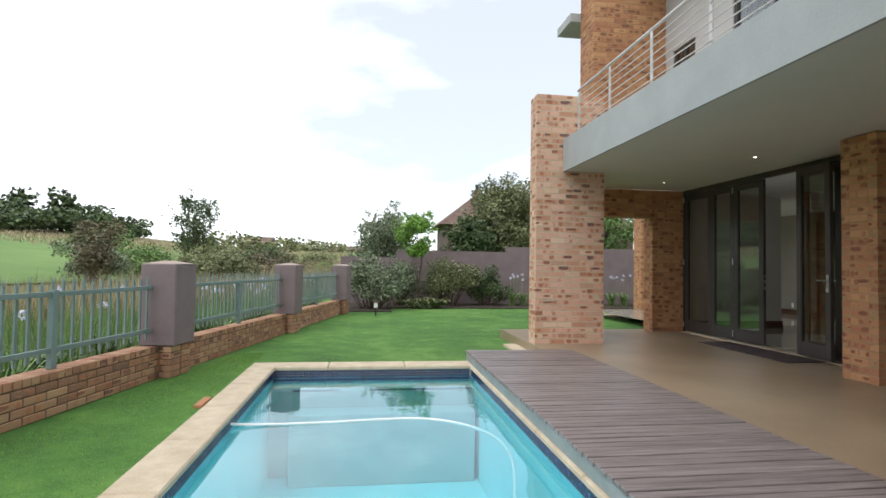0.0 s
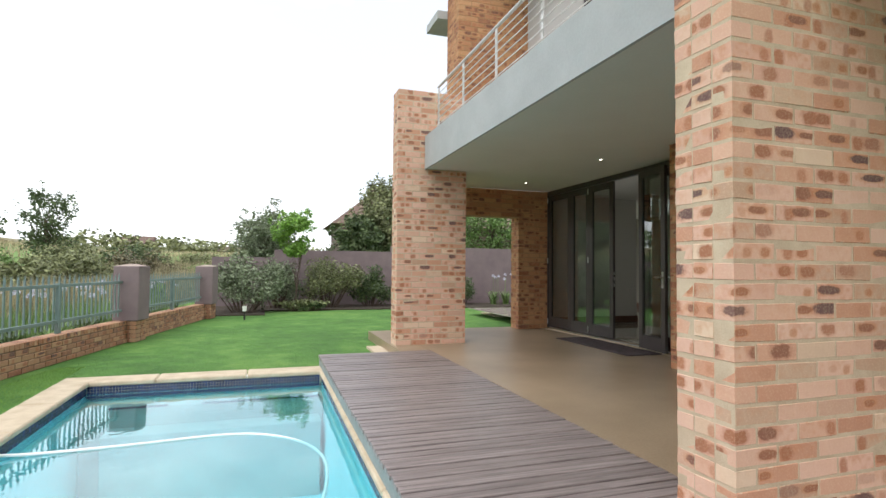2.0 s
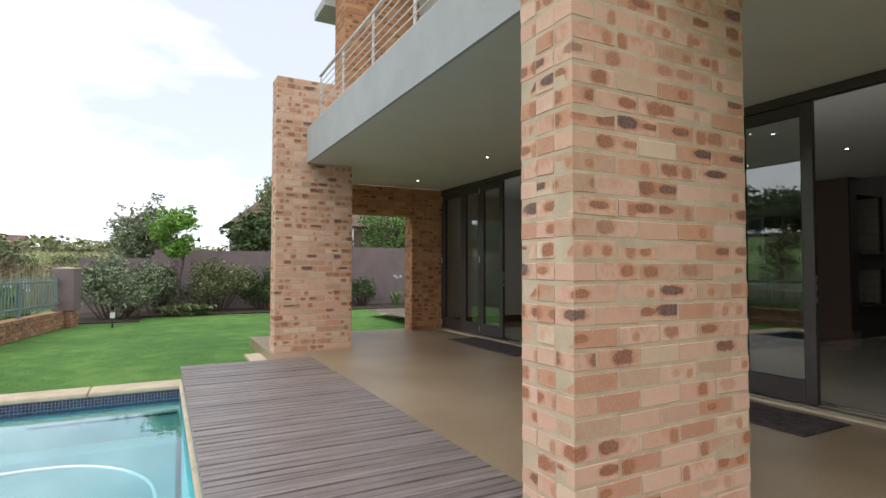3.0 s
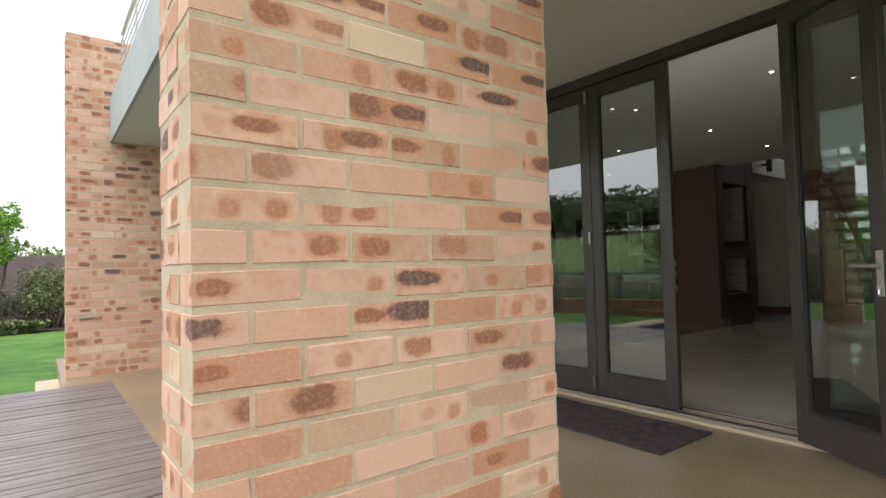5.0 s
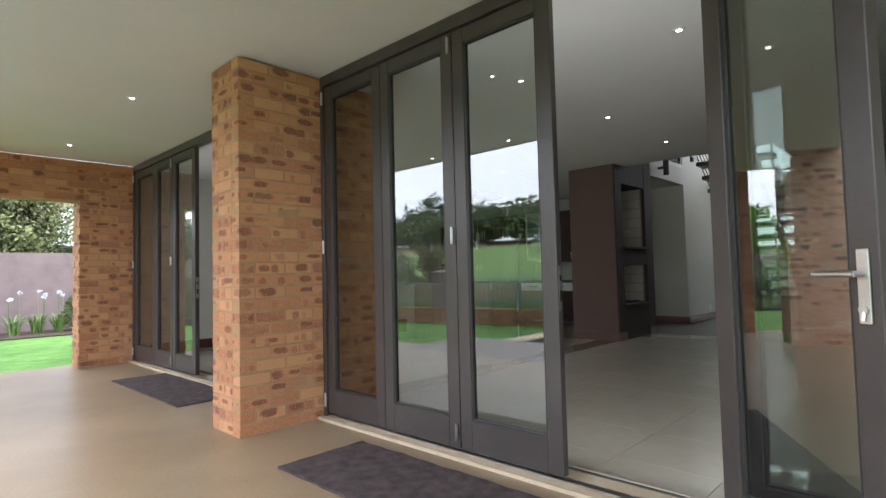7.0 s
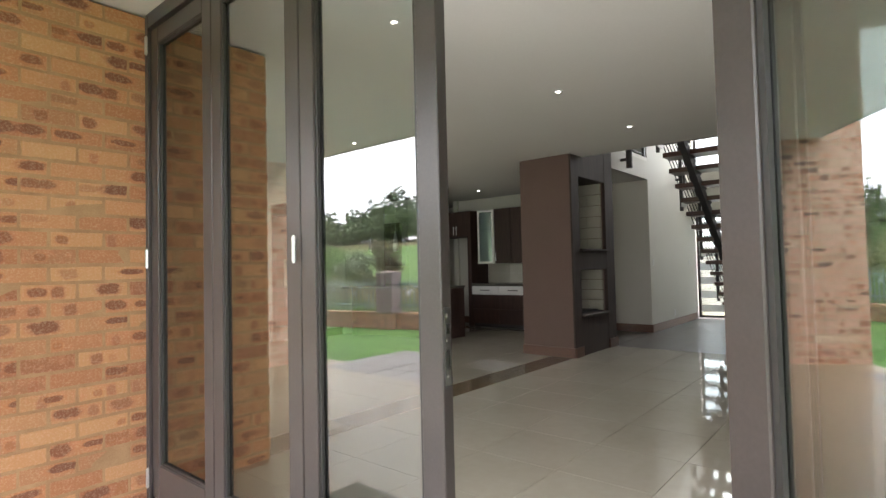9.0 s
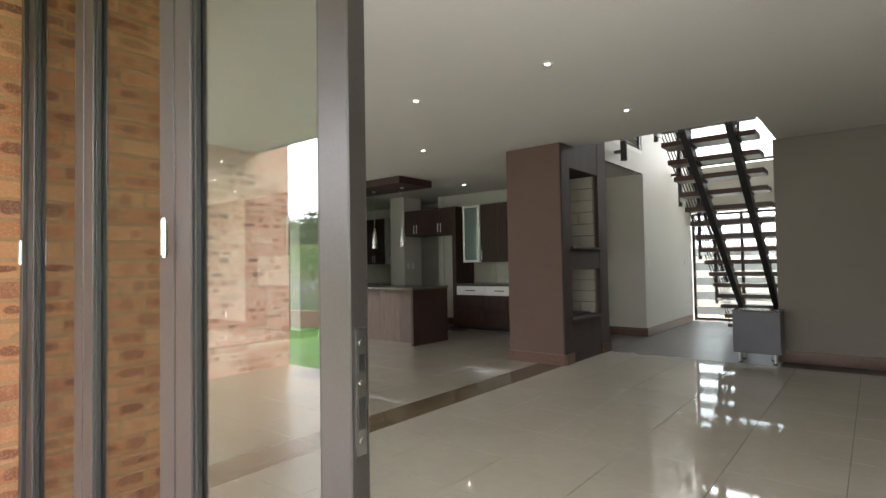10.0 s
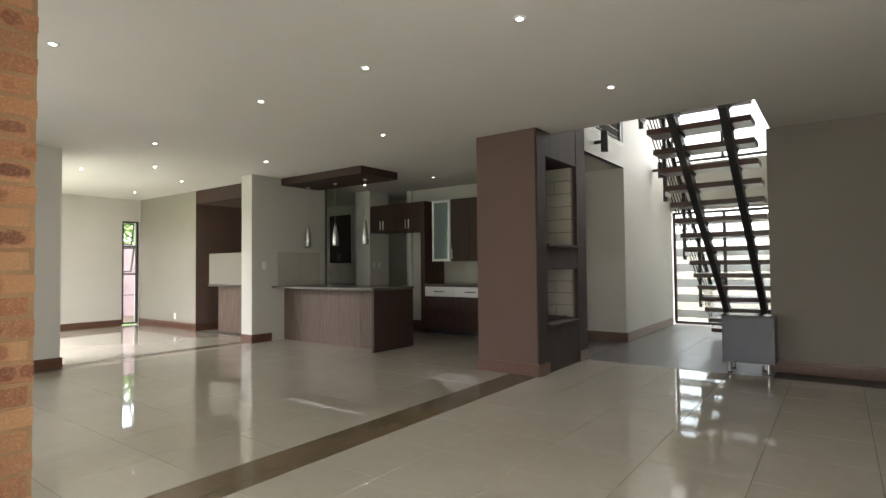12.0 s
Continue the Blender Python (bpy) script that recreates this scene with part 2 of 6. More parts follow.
def make_tile():
    n = Net("porcelain_tile", 0.04)
    a = n.noise(1.1, 6, 0.6)
    b = n.noise(14, 5)
    c = n.ramp(n.math("MULTIPLY_ADD", b, 0.3, n.math("MULTIPLY", a, 0.7)), (0.35, (0.40, 0.365, 0.30)), (0.65, (0.46, 0.425, 0.355)))
    n.base(n.mix(n.math("MULTIPLY", n.chance(2), 0.10), c, (0.33, 0.30, 0.245)))
    n.put(n.math("MULTIPLY_ADD", b, 0.05, 0.015), n.bsdf.inputs["Roughness"])
    n.bsdf.inputs["IOR"].default_value = 1.62
    return n.mat


TILE = make_tile()
GROUT = speckled("grout", (0.07, 0.062, 0.05), (0.11, 0.10, 0.08), 5, 90, 0.9)
STRIP = speckled("brown_border_tile", (0.110, 0.078, 0.044), (0.165, 0.12, 0.070), 2, 40, 0.16)


def make_glass(name, tint=(1, 1, 1), low=0.06, rough=0.0):
    """Clear glass whose gloss grows towards grazing views, alike from both faces."""
    n = Net(name)
    t = n.tree
    out = t.nodes["Material Output"]
    lw = n.node("LayerWeight", Blend=0.5)
    fac = n.math("MULTIPLY_ADD", n.math("POWER", lw.outputs["Facing"], 5.0), 1.0 - low, low)
    tr = n.node("BsdfTransparent", Color=(*tint, 1))
    gl = n.node("BsdfGlossy", Color=(1, 1, 1, 1), Roughness=rough)
    mx = t.nodes.new("ShaderNodeMixShader")
    n.put(fac, mx.inputs[0])
    n.put(tr.outputs[0], mx.inputs[1])
    n.put(gl.outputs[0], mx.inputs[2])
    n.put(mx.outputs[0], out.inputs["Surface"])
    return n, lw, gl


GLASS = make_glass("door_glass", (0.73, 0.765, 0.745), 0.12)[0].mat
CABINET_GLASS = make_glass("cabinet_glass", (0.88, 0.95, 0.94), 0.04)[0].mat


def make_frosted():
    n = Net("frosted_film", 0.6)
    n.base((0.85, 0.87, 0.88))
    n.bsdf.inputs["Transmission Weight"].default_value = 0.35
    return n.mat


FROST = make_frosted()


def make_water():
    n, fr, gl = make_glass("pool_water", (0.72, 0.93, 0.95), 0.055, 0.01)
    h = n.noise(2.2, 3, 0.5)
    h2 = n.noise(9, 2, 0.5)
    b = n.node("Bump", Height=n.math("MULTIPLY_ADD", h2, 0.25, h), Strength=0.10, Distance=0.03)
    n.put(b.outputs[0], gl.inputs["Normal"])
    n.put(b.outputs[0], fr.inputs["Normal"])
    return n.mat


WATER = make_water()


def make_basin():
    n = Net("pool_plaster", 0.8)
    a = n.noise(1.3, 5)
    n.base(n.ramp(a, (0.3, (0.33, 0.72, 0.76)), (0.7, (0.45, 0.82, 0.86))))
    n.bump(n.noise(40), 0.2)
    return n.mat


BASIN = make_basin()


def make_mosaic():
    n = Net("blue_mosaic", 0.2)
    n.base(n.ramp(n.chance(1), (0, (0.008, 0.012, 0.045)), (0.6, (0.018, 0.028, 0.10)), (1, (0.05, 0.075, 0.18))))
    return n.mat


MOSAIC = make_mosaic()


def make_grass():
    n = Net("lawn", 0.95)
    a, b, c = n.noise(0.35, 5), n.noise(3.0, 5), n.noise(60, 3)
    f = n.math("MULTIPLY_ADD", b, 0.45, n.math("MULTIPLY", a, 0.55))
    col = n.ramp(f, (0.38, (0.042, 0.135, 0.020)), (0.5, (0.085, 0.225, 0.034)), (0.60, (0.17, 0.33, 0.065)))
    col = n.mix(n.math("MULTIPLY", c, 0.55), col, (0.035, 0.085, 0.014))
    tuft = n.ramp(n.noise(14, 5, 0.7), (0.42, (0, 0, 0)), (0.62, (1, 1, 1)))
    col = n.mix(n.math("MULTIPLY", tuft, 0.20), col, (0.18, 0.34, 0.06))
    n.base(col)
    n.bump(c, 0.9, 0.02)
    return n.mat


def make_meadow():
    n = Net("meadow", 0.95)
    a, b, c = n.noise(0.03, 6, 0.65), n.noise(0.25, 6), n.noise(9, 3)
    f = n.math("MULTIPLY_ADD", b, 0.35, n.math("MULTIPLY", a, 0.65))
    col = n.ramp(f, (0.36, (0.075, 0.12, 0.03)), (0.46, (0.14, 0.155, 0.055)), (0.54, (0.25, 0.21, 0.11)), (0.66, (0.33, 0.27, 0.16)))
    n.base(n.mix(n.math("MULTIPLY", c, 0.4), col, (0.05, 0.08, 0.025)))
    n.bump(c, 1.0, 0.05)
    return n.mat


def make_fairway():
    n = Net("fairway", 0.95)
    f = n.math("MULTIPLY_ADD", n.noise(0.5, 6), 0.4, n.math("MULTIPLY", n.noise(0.07, 5), 0.6))
    n.base(n.ramp(f, (0.35, (0.10, 0.19, 0.04)), (0.65, (0.17, 0.27, 0.07))))
    n.bump(n.noise(12), 0.6, 0.03)
    return n.mat


GRASS, MEADOW, FAIRWAY = make_grass(), make_meadow(), make_fairway()


def make_leaf(name, dark, light):
    n = Net(name, 0.6)
    c = n.ramp(n.chance(1), (0.0, dark), (0.7, light), (1.0, tuple(min(1, v * 1.5) for v in light)))
    n.base(n.mix(n.math("MULTIPLY", n.noise(0.9, 3), 0.5), c, dark))
    n.bsdf.inputs["Subsurface Weight"].default_value = 0.0
    return n.mat


LEAF_DARK = make_leaf("leaf_dark_green", (0.035, 0.062, 0.022), (0.12, 0.165, 0.06))
LEAF_MID = make_leaf("leaf_mid_green", (0.065, 0.12, 0.03), (0.22, 0.34, 0.10))
LEAF_FRESH = make_leaf("leaf_fresh_green", (0.09, 0.19, 0.025), (0.24, 0.42, 0.07))
LEAF_OLIVE = make_leaf("leaf_olive", (0.085, 0.10, 0.042), (0.27, 0.29, 0.13))
LEAF_GREY = make_leaf("leaf_grey_green", (0.09, 0.115, 0.065), (0.27, 0.32, 0.19))
STRAW = make_leaf("dry_grass", (0.20, 0.165, 0.085), (0.46, 0.40, 0.24))
LEAF_BRONZE = make_leaf("leaf_bronze", (0.075, 0.065, 0.035), (0.23, 0.20, 0.11))
PETAL = make_leaf("pale_flower", (0.45, 0.45, 0.62), (0.78, 0.78, 0.86))
BARK = speckled("bark", (0.06, 0.042, 0.03), (0.14, 0.10, 0.075), 8, 60, 0.95, bump=0.8, dist=0.01)
ROOF = speckled("roof_tile", (0.10, 0.065, 0.05), (0.19, 0.12, 0.095), 3, 20, 0.9)


def make_lamp(name, strength, colour=(1.0, 0.93, 0.82)):
    n = Net(name)
    n.bsdf.inputs["Emission Color"].default_value = (*colour, 1)
    n.bsdf.inputs["Emission Strength"].default_value = strength
    return n.mat


BULB = make_lamp("lit_bulb", 6)


# ---- building helpers ----
def spot(ob):
    """A thing's place in plan units."""
    p = Vector((0, 0, 0))
    while ob is not None:
        p = p + ob.location / K
        ob = ob.parent
    return p


def finish(name, bm, material, parent=None, label="", category="", group="", kind="", at=None, smooth=False):
    at = Vector(at) if at is not None else (spot(parent) if parent else Vector((0, 0, 0)))
    base = spot(parent) if parent else Vector((0, 0, 0))
    bm.transform(Matrix.Scale(K, 4) @ Matrix.Translation(-at))
    mesh = bpy.data.meshes.new(name)
    bm.to_mesh(mesh)
    bm.free()
    if smooth:
        mesh.shade_smooth()
    mesh.materials.append(material)
    ob = new(name, mesh)
    ob.parent = parent
    ob.location = (at - base) * K
    return tagged(ob, label, category, group, kind)


def part(name, bm, material, parent, label="", smooth=False, kind=""):
    return finish(name, bm, material, parent, label, smooth=smooth, kind=kind)


def thing(name, place, label, category, group="", kind=""):
    ob = new(name)
    ob.empty_display_size = 0.1
    ob.location = Vector(place) * K
    return tagged(ob, label, category, group, kind)


def box(bm, x0, x1, y0, y1, z0, z1, bevel=0.0, turn=None):
    m = Matrix.Translation(((x0 + x1) / 2, (y0 + y1) / 2, (z0 + z1) / 2)) @ Matrix.Diagonal((abs(x1 - x0), abs(y1 - y0), abs(z1 - z0), 1))
    if turn is not None:
        m = turn @ m
    made = bmesh.ops.create_cube(bm, size=1, matrix=m)
    if bevel:
        edges = {e for v in made["verts"] for e in v.link_edges}
        bmesh.ops.bevel(bm, geom=list(edges), offset=bevel, segments=1, affect="EDGES")
    return bm


def boxes(*rows, bevel=0.0):
    bm = bmesh.new()
    for r in rows:
        box(bm, *r, bevel=bevel)
    return bm


def tube(bm, a, b, r0, r1=None, seg=10, caps=True):
    a, b = Vector(a), Vector(b)
    turn = (b - a).to_track_quat("Z", "Y").to_matrix().to_4x4()
    m = Matrix.Translation((a + b) / 2) @ turn
    bmesh.ops.create_cone(bm, cap_ends=caps, segments=seg, radius1=r0, radius2=r0 if r1 is None else r1, depth=(b - a).length, matrix=m)
    return bm


def lathe(bm, centre, profile, seg=16):
    rings = []
    for r, z in profile:
        rings.append([bm.verts.new((centre[0] + r * math.cos(a), centre[1] + r * math.sin(a), centre[2] + z)) for a in [2 * math.pi * i / seg for i in range(seg)]])
    for p, q in zip(rings, rings[1:]):
        for i in range(seg):
            bm.faces.new((p[i], p[(i + 1) % seg], q[(i + 1) % seg], q[i]))
    bm.faces.new(rings[0][::-1])
    bm.faces.new(rings[-1])
    return bm


def structure(name, bm, material, label="", parent=None):
    return finish(name, bm, material, parent, label=label, kind="structure")


# ---- brickwork ----
BL, BH, BD, J = 0.2225, 0.0814, 0.100, 0.0085     # pitch along, course, depth, joint
BRICK_MESHES = {}


def brick_bm(bm, l, w, h, m, seed=0):
    """A brick of half sizes l, w, h with worn arrises, and its face coordinates in metres."""
    rnd = random.Random(seed)
    uv = bm.loops.layers.uv.verify()
    c = 0.005
    vs = []
    for z, s in ((-h, c), (-h + c, 0), (h - c, 0), (h, c)):
        ring = []
        for x, y in ((-l, -w), (l, -w), (l, w), (-l, w)):
            p = Vector((x - math.copysign(s + rnd.uniform(0, 0.003), x), y - math.copysign(s + rnd.uniform(0, 0.003), y), z + rnd.uniform(-0.0024, 0.0024)))
            ring.append(bm.verts.new(m @ p))
        vs.append(ring)
    local = {}
    for z, ring in zip((-h, -h, h, h), vs):
        for (x, y), v in zip(((-l, -w), (l, -w), (l, w), (-l, w)), ring):
            local[v] = (x, y, z)
    faces = [vs[0][::-1], vs[3]]
    for a, b in zip(vs, vs[1:]):
        for i in range(4):
            faces.append((a[i], a[(i + 1) % 4], b[(i + 1) % 4], b[i]))
    for k, f in enumerate(faces):
        face = bm.faces.new(f)
        side = (k - 2) % 4 if k > 1 else 0
        for loop in face.loops:
            x, y, z = local[loop.vert]
            loop[uv].uv = ((x * K, z * K) if side in (0, 2) else (y * K, z * K)) if k > 1 else (x * K, y * K)


def brick_run(x0, x1, y0, y1, z0, z1, axis="x", shift=0.0, holes=(), bl=BL, bh=BH, depth=BD):
    """Places of a skin of bricks along an axis: centre, half length, along which axis. holes: (along0, along1, z0, z1)."""
    a0, a1 = (x0, x1) if axis == "x" else (y0, y1)
    found = []
    n = round((z1 - z0) / bh)
    for row in range(n):
        z = z0 + (row + 0.5) * bh
        s = a0 - bl * (0.5 if (row % 2) else 0.0) - shift
        while s < a1 - 0.01:
            e = s + bl
            spans = [(max(s, a0), min(e, a1))]
            for h0, h1, hz0, hz1 in holes:
                if hz0 - 0.01 < z < hz1 + 0.01:
                    cut = []
                    for p, q in spans:
                        if q <= h0 or p >= h1:
                            cut.append((p, q))
                        else:
                            cut += [(p, h0)] * (p < h0) + [(h1, q)] * (q > h1)
                    spans = cut
            for p, q in spans:
                if q - p > 0.03:
                    free = [a0, a1] + [v for h in holes for v in h[:2]]
                    pa = p if any(abs(p - v) < 1e-6 for v in free) else p + J / 2
                    qa = q if any(abs(q - v) < 1e-6 for v in free) else q - J / 2
                    c, l = (pa + qa) / 2, (qa - pa) / 2
                    where = (c, (y0 + y1) / 2, z) if axis == "x" else ((x0 + x1) / 2, c, z)
                    found.append((where, l, axis))
            s = e
    return found


def lay(parent, places, material, near=(3.0, 2.0, 1.1), limit=300, name="brick", depth=BD, height=BH):
    """Lays bricks: the nearest ones as pieces, the rest in one mesh."""
    rnd = random.Random(len(places))
    base = spot(parent) if parent else Vector()
    near = Vector(near)
    places = sorted(places, key=lambda p: (Vector(p[0]) - near).length)
    far = places[limit:]
    for where, l, axis in places[:limit]:
        key = (round(l, 2), round(depth, 3), round(height, 3), rnd.randrange(3), material.name)
        if key not in BRICK_MESHES:
            bm = bmesh.new()
            brick_bm(bm, key[0] if abs(key[0] - l) > 0.004 else l, depth / 2, height / 2 - J / 2, Matrix(), len(BRICK_MESHES))
            bm.transform(Matrix.Scale(K, 4))
            BRICK_MESHES[key] = bpy.data.meshes.new(name)
            bm.to_mesh(BRICK_MESHES[key])
            bm.free()
        mesh = BRICK_MESHES[key]
        if not mesh.materials:
            mesh.materials.append(material)
        ob = new(name, mesh)
        ob.parent = parent
        out = rnd.uniform(-0.0014, 0.0014)
        w = Vector(where) + Vector((out if axis == 'y' else 0, out if axis == 'x' else 0, rnd.uniform(-0.0012, 0.0012)))
        ob.location = (w - base) * K
        ob.rotation_euler = (rnd.uniform(-0.007, 0.007), rnd.uniform(-0.008, 0.008), (math.pi / 2 if axis == "y" else 0.0) + rnd.uniform(-0.003, 0.003) + (math.pi if rnd.random() < 0.5 else 0))
    if far:
        verts, faces, uvs = [], [], []
        bm = bmesh.new()
        for k, (where, l, axis) in enumerate(far):
            m = Matrix.Translation(where)
            if axis == "y":
                m = m @ Matrix.Rotation(math.pi / 2, 4, "Z")
            brick_bm(bm, l, depth / 2, height / 2 - J / 2, m, k)
        finish("brickwork", bm, material, parent, kind="stuff")


def column(name, x0, x1, y0, y1, z0, z1, label, near, limit=300, material=BRICK, ends=True):
    col = thing(name, ((x0 + x1) / 2, (y0 + y1) / 2, z0), label, "brick column")
    i = 0.0035
    top = z0 + round((z1 - z0) / BH) * BH
    part("core", boxes((x0 + i, x1 - i, y0 + i, y1 - i, z0, top - 0.010)), MORTAR if material is BRICK else MORTAR_WARM, col, "sandy mortar joints")
    LAYS.append((col, column_bricks(x0, x1, y0, y1, z0, z1), material, near, limit))
    return col


def column_bricks(x0, x1, y0, y1, z0, z1):
    """Front and back skins of stretchers, and bricks between them that fill the ends."""
    if x1 - x0 >= y1 - y0:
        p = brick_run(x0, x1, y0, y0 + BD, z0, z1, "x") + brick_run(x0, x1, y1 - BD, y1, z0, z1, "x")
        gap0, gap1 = y0 + BD + J, y1 - BD - J
        if gap1 - gap0 > 0.05:
            for xa, xb in ((x0, x0 + BD), (x1 - BD, x1)):
                p += brick_run(xa, xb, gap0 - J / 2, gap1 + J / 2, z0, z1, "y")
    else:
        p = brick_run(x0, x0 + BD, y0, y1, z0, z1, "y") + brick_run(x1 - BD, x1, y0, y1, z0, z1, "y")
        for ya, yb in ((y0, y0 + BD), (y1 - BD, y1)):
            p += brick_run(x0 + BD + J / 2, x1 - BD - J / 2, ya, yb, z0, z1, "x")
    return p


LAYS = []

# ---- ground ----
GZ = -0.15


def fence_x(y):
    return -2.29 + 0.2 * (y - 4.51)


def hill(x, y):
    """Height of the land: flat in the garden, rising beyond the fence."""
    d = (fence_x(y) - 0.6 - x) * 0.98
    far = max(0.0, d - 6)
    h = GZ + 0.105 * min(far, 56) + 0.25 * math.sin(x * 0.11) * math.sin(y * 0.07) * min(1, far / 20)
    dn = max(0.0, y - 24)
    if x > fence_x(y) - 8:
        h = max(h, GZ + 0.028 * min(dn, 60))
    else:
        h = max(h, GZ + 0.05 * min(dn, 60))
    return h


def land(name, xs, ys, material, label, keep, lift=0.0):
    bm = bmesh.new()
    grid = [[bm.verts.new((x, y, hill(x, y) + lift)) for y in ys] for x in xs]
    for i in range(len(xs) - 1):
        for j in range(len(ys) - 1):
            cx, cy = (xs[i] + xs[i + 1]) / 2, (ys[j] + ys[j + 1]) / 2
            if keep(cx, cy):
                bm.faces.new((grid[i][j], grid[i + 1][j], grid[i + 1][j + 1], grid[i][j + 1]))
    loose = [v for v in bm.verts if not v.link_faces]
    bmesh.ops.delete(bm, geom=loose, context="VERTS")
    return structure(name, bm, material, label)


PX0, PX1, PY0, PY1 = -0.80, 1.60, 0.95, 6.88       # water's edge
gx = [-600, -300, -150, -110, -90] + [-80 + 4 * i for i in range(17)] + [-14, -12, -10, -8, -7, -6, -5, -4, PX0 - 0.12, PX1 + 0.05, 4.0, 6, 10, 14, 20, 40, 90, 200, 600]
gy = [-600, -200, -80, -40, -20, -10, -6, -2, PY0 - 0.12, 2, 4, 6, PY1 + 0.12, 8, 10, 12, 14, 16, 18, 20, 22, 24, 28, 32, 36, 40, 45, 50, 60, 70, 85, 110, 160, 300, 600]
land("ground", gx, gy, GRASS, "mown green lawn and the land around it", lambda x, y: not (PX0 - 0.12 < x < PX1 + 0.05 and PY0 - 0.12 < y < PY1 + 0.12) and x > -4)
land("meadow_ground", gx, gy, MEADOW, "rough meadow of tall grass beyond the fence", lambda x, y: x < -4)
bm = bmesh.new()
fair = []
for j in range(45):
    y = -90 + 4 * j
    near, wide = 9 + 2.5 * math.sin(y * 0.09), 36 + 4 * math.sin(y * 0.05)
    row = []
    for i in range(15):
        x = fence_x(y) - near - wide * i / 14
        row.append(bm.verts.new((x, y, hill(x, y) + 0.06)))
    fair.append(row)
for p, q in zip(fair, fair[1:]):
    for i in range(14):
        bm.faces.new((p[i], p[i + 1], q[i + 1], q[i]))
structure("fairway", bm, FAIRWAY, "smooth bright green fairway on the slope")

# pool
bm = bmesh.new()
D = -1.35
box(bm, PX0 - 0.1, PX1 + 0.1, PY0 - 0.1, PY1 + 0.1, D - 0.12, D)
box(bm, PX0 - 0.1, PX0, PY0 - 0.1, PY1 + 0.1, D, -0.262)
box(bm, PX1, PX1 + 0.1, PY0 - 0.1, PY1 + 0.1, D, -0.262)
box(bm, PX0, PX1, PY0 - 0.1, PY0, D, -0.262)
box(bm, PX0, PX1, PY1, PY1 + 0.1, D, -0.262)
structure("pool_basin", bm, BASIN, "turquoise painted pool shell")
bm = bmesh.new()
box(bm, PX0, PX1, PY1 - 0.24, PY1, D, -0.36, 0.01)
box(bm, PX0 + 0.26, PX1 - 0.05, PY1 - 0.55, PY1 - 0.241, D, -0.56, 0.01)
structure("pool_step", bm, POOL_STEP, "submerged pool steps")
structure("step_nosing", boxes((-0.54, 0.0, PY1 - 0.247, PY1 - 0.215, -0.372, -0.356), (0.33, 1.56, PY1 - 0.247, PY1 - 0.215, -0.372, -0.356), (PX0, PX1, PY1 - 0.02, PY1 - 0.001, -0.30, -0.266)), MOSAIC, "dark mosaic nosings of the pool steps")
structure("water", boxes((PX0 + 0.002, PX1 - 0.002, PY0 + 0.002, PY1 - 0.002, -0.254, -0.252)), WATER, "clear turquoise pool water").visible_shadow = False
band = structure("waterline_band", boxes((PX0 - 0.1, PX0 - 0.006, PY0 - 0.1, PY1 + 0.1, -0.262, -0.175), (PX1 + 0.006, PX1 + 0.1, PY0 - 0.1, PY1 + 0.1, -0.262, -0.175),
                                         (PX0, PX1, PY1 + 0.006, PY1 + 0.1, -0.262, -0.175), (PX0, PX1, PY0 - 0.1, PY0 - 0.006, -0.262, -0.175)), SPLASH, "grout of the waterline band")
bm = bmesh.new()
m = 0.0245
rows = 3
for r in range(rows):
    z = -0.262 + (r + 0.5) * 0.029
    for i in range(int((PY1 - PY0) / 0.029)):
        y = PY0 + 0.016 + i * 0.029
        box(bm, PX0 - 0.008, PX0 + 0.001, y - m / 2, y + m / 2, z - m / 2, z + m / 2)
        box(bm, PX1 - 0.001, PX1 + 0.008, y - m / 2, y + m / 2, z - m / 2, z + m / 2)
    for i in range(int((PX1 - PX0) / 0.029)):
        x = PX0 + 0.016 + i * 0.029
        box(bm, x - m / 2, x + m / 2, PY1 - 0.001, PY1 + 0.008, z - m / 2, z + m / 2)
finish("waterline_mosaic", bm, MOSAIC, label="dark blue glass mosaic at the waterline", kind="stuff")

coping = thing("pool_coping", (0.4, 4, -0.15), "sandstone slabs edging the pool", "pool edge", kind="structure")
CT = -0.125
n = 7
for i in range(n):
    y0 = PY0 - 0.3 + (PY1 - PY0 + 0.3) * i / n
    y1 = PY0 - 0.3 + (PY1 - PY0 + 0.3) * (i + 1) / n
    part("coping_slab", boxes((PX0 - 0.29, PX0 + 0.02, y0 + 0.004, y1 - 0.004, -0.175, CT), bevel=0.012), COPING, coping)
    part("coping_slab", boxes((PX1 - 0.02, PX1 + 0.10, y0 + 0.004, y1 - 0.004, -0.175, CT), bevel=0.012), COPING, coping)
for i in range(3):
    x0 = PX0 - 0.29 + (PX1 + 0.10 - PX0 + 0.29) * i / 3
    x1 = PX0 - 0.29 + (PX1 + 0.10 - PX0 + 0.29) * (i + 1) / 3
    part("coping_slab", boxes((x0 + 0.004, x1 - 0.004, PY1 - 0.02, PY1 + 0.30, -0.175, CT), bevel=0.012), COPING, coping)
    part("coping_slab", boxes((x0 + 0.004, x1 - 0.004, PY0 - 0.6, PY0 + 0.02 - 0.3, -0.175, CT), bevel=0.012), COPING, coping)

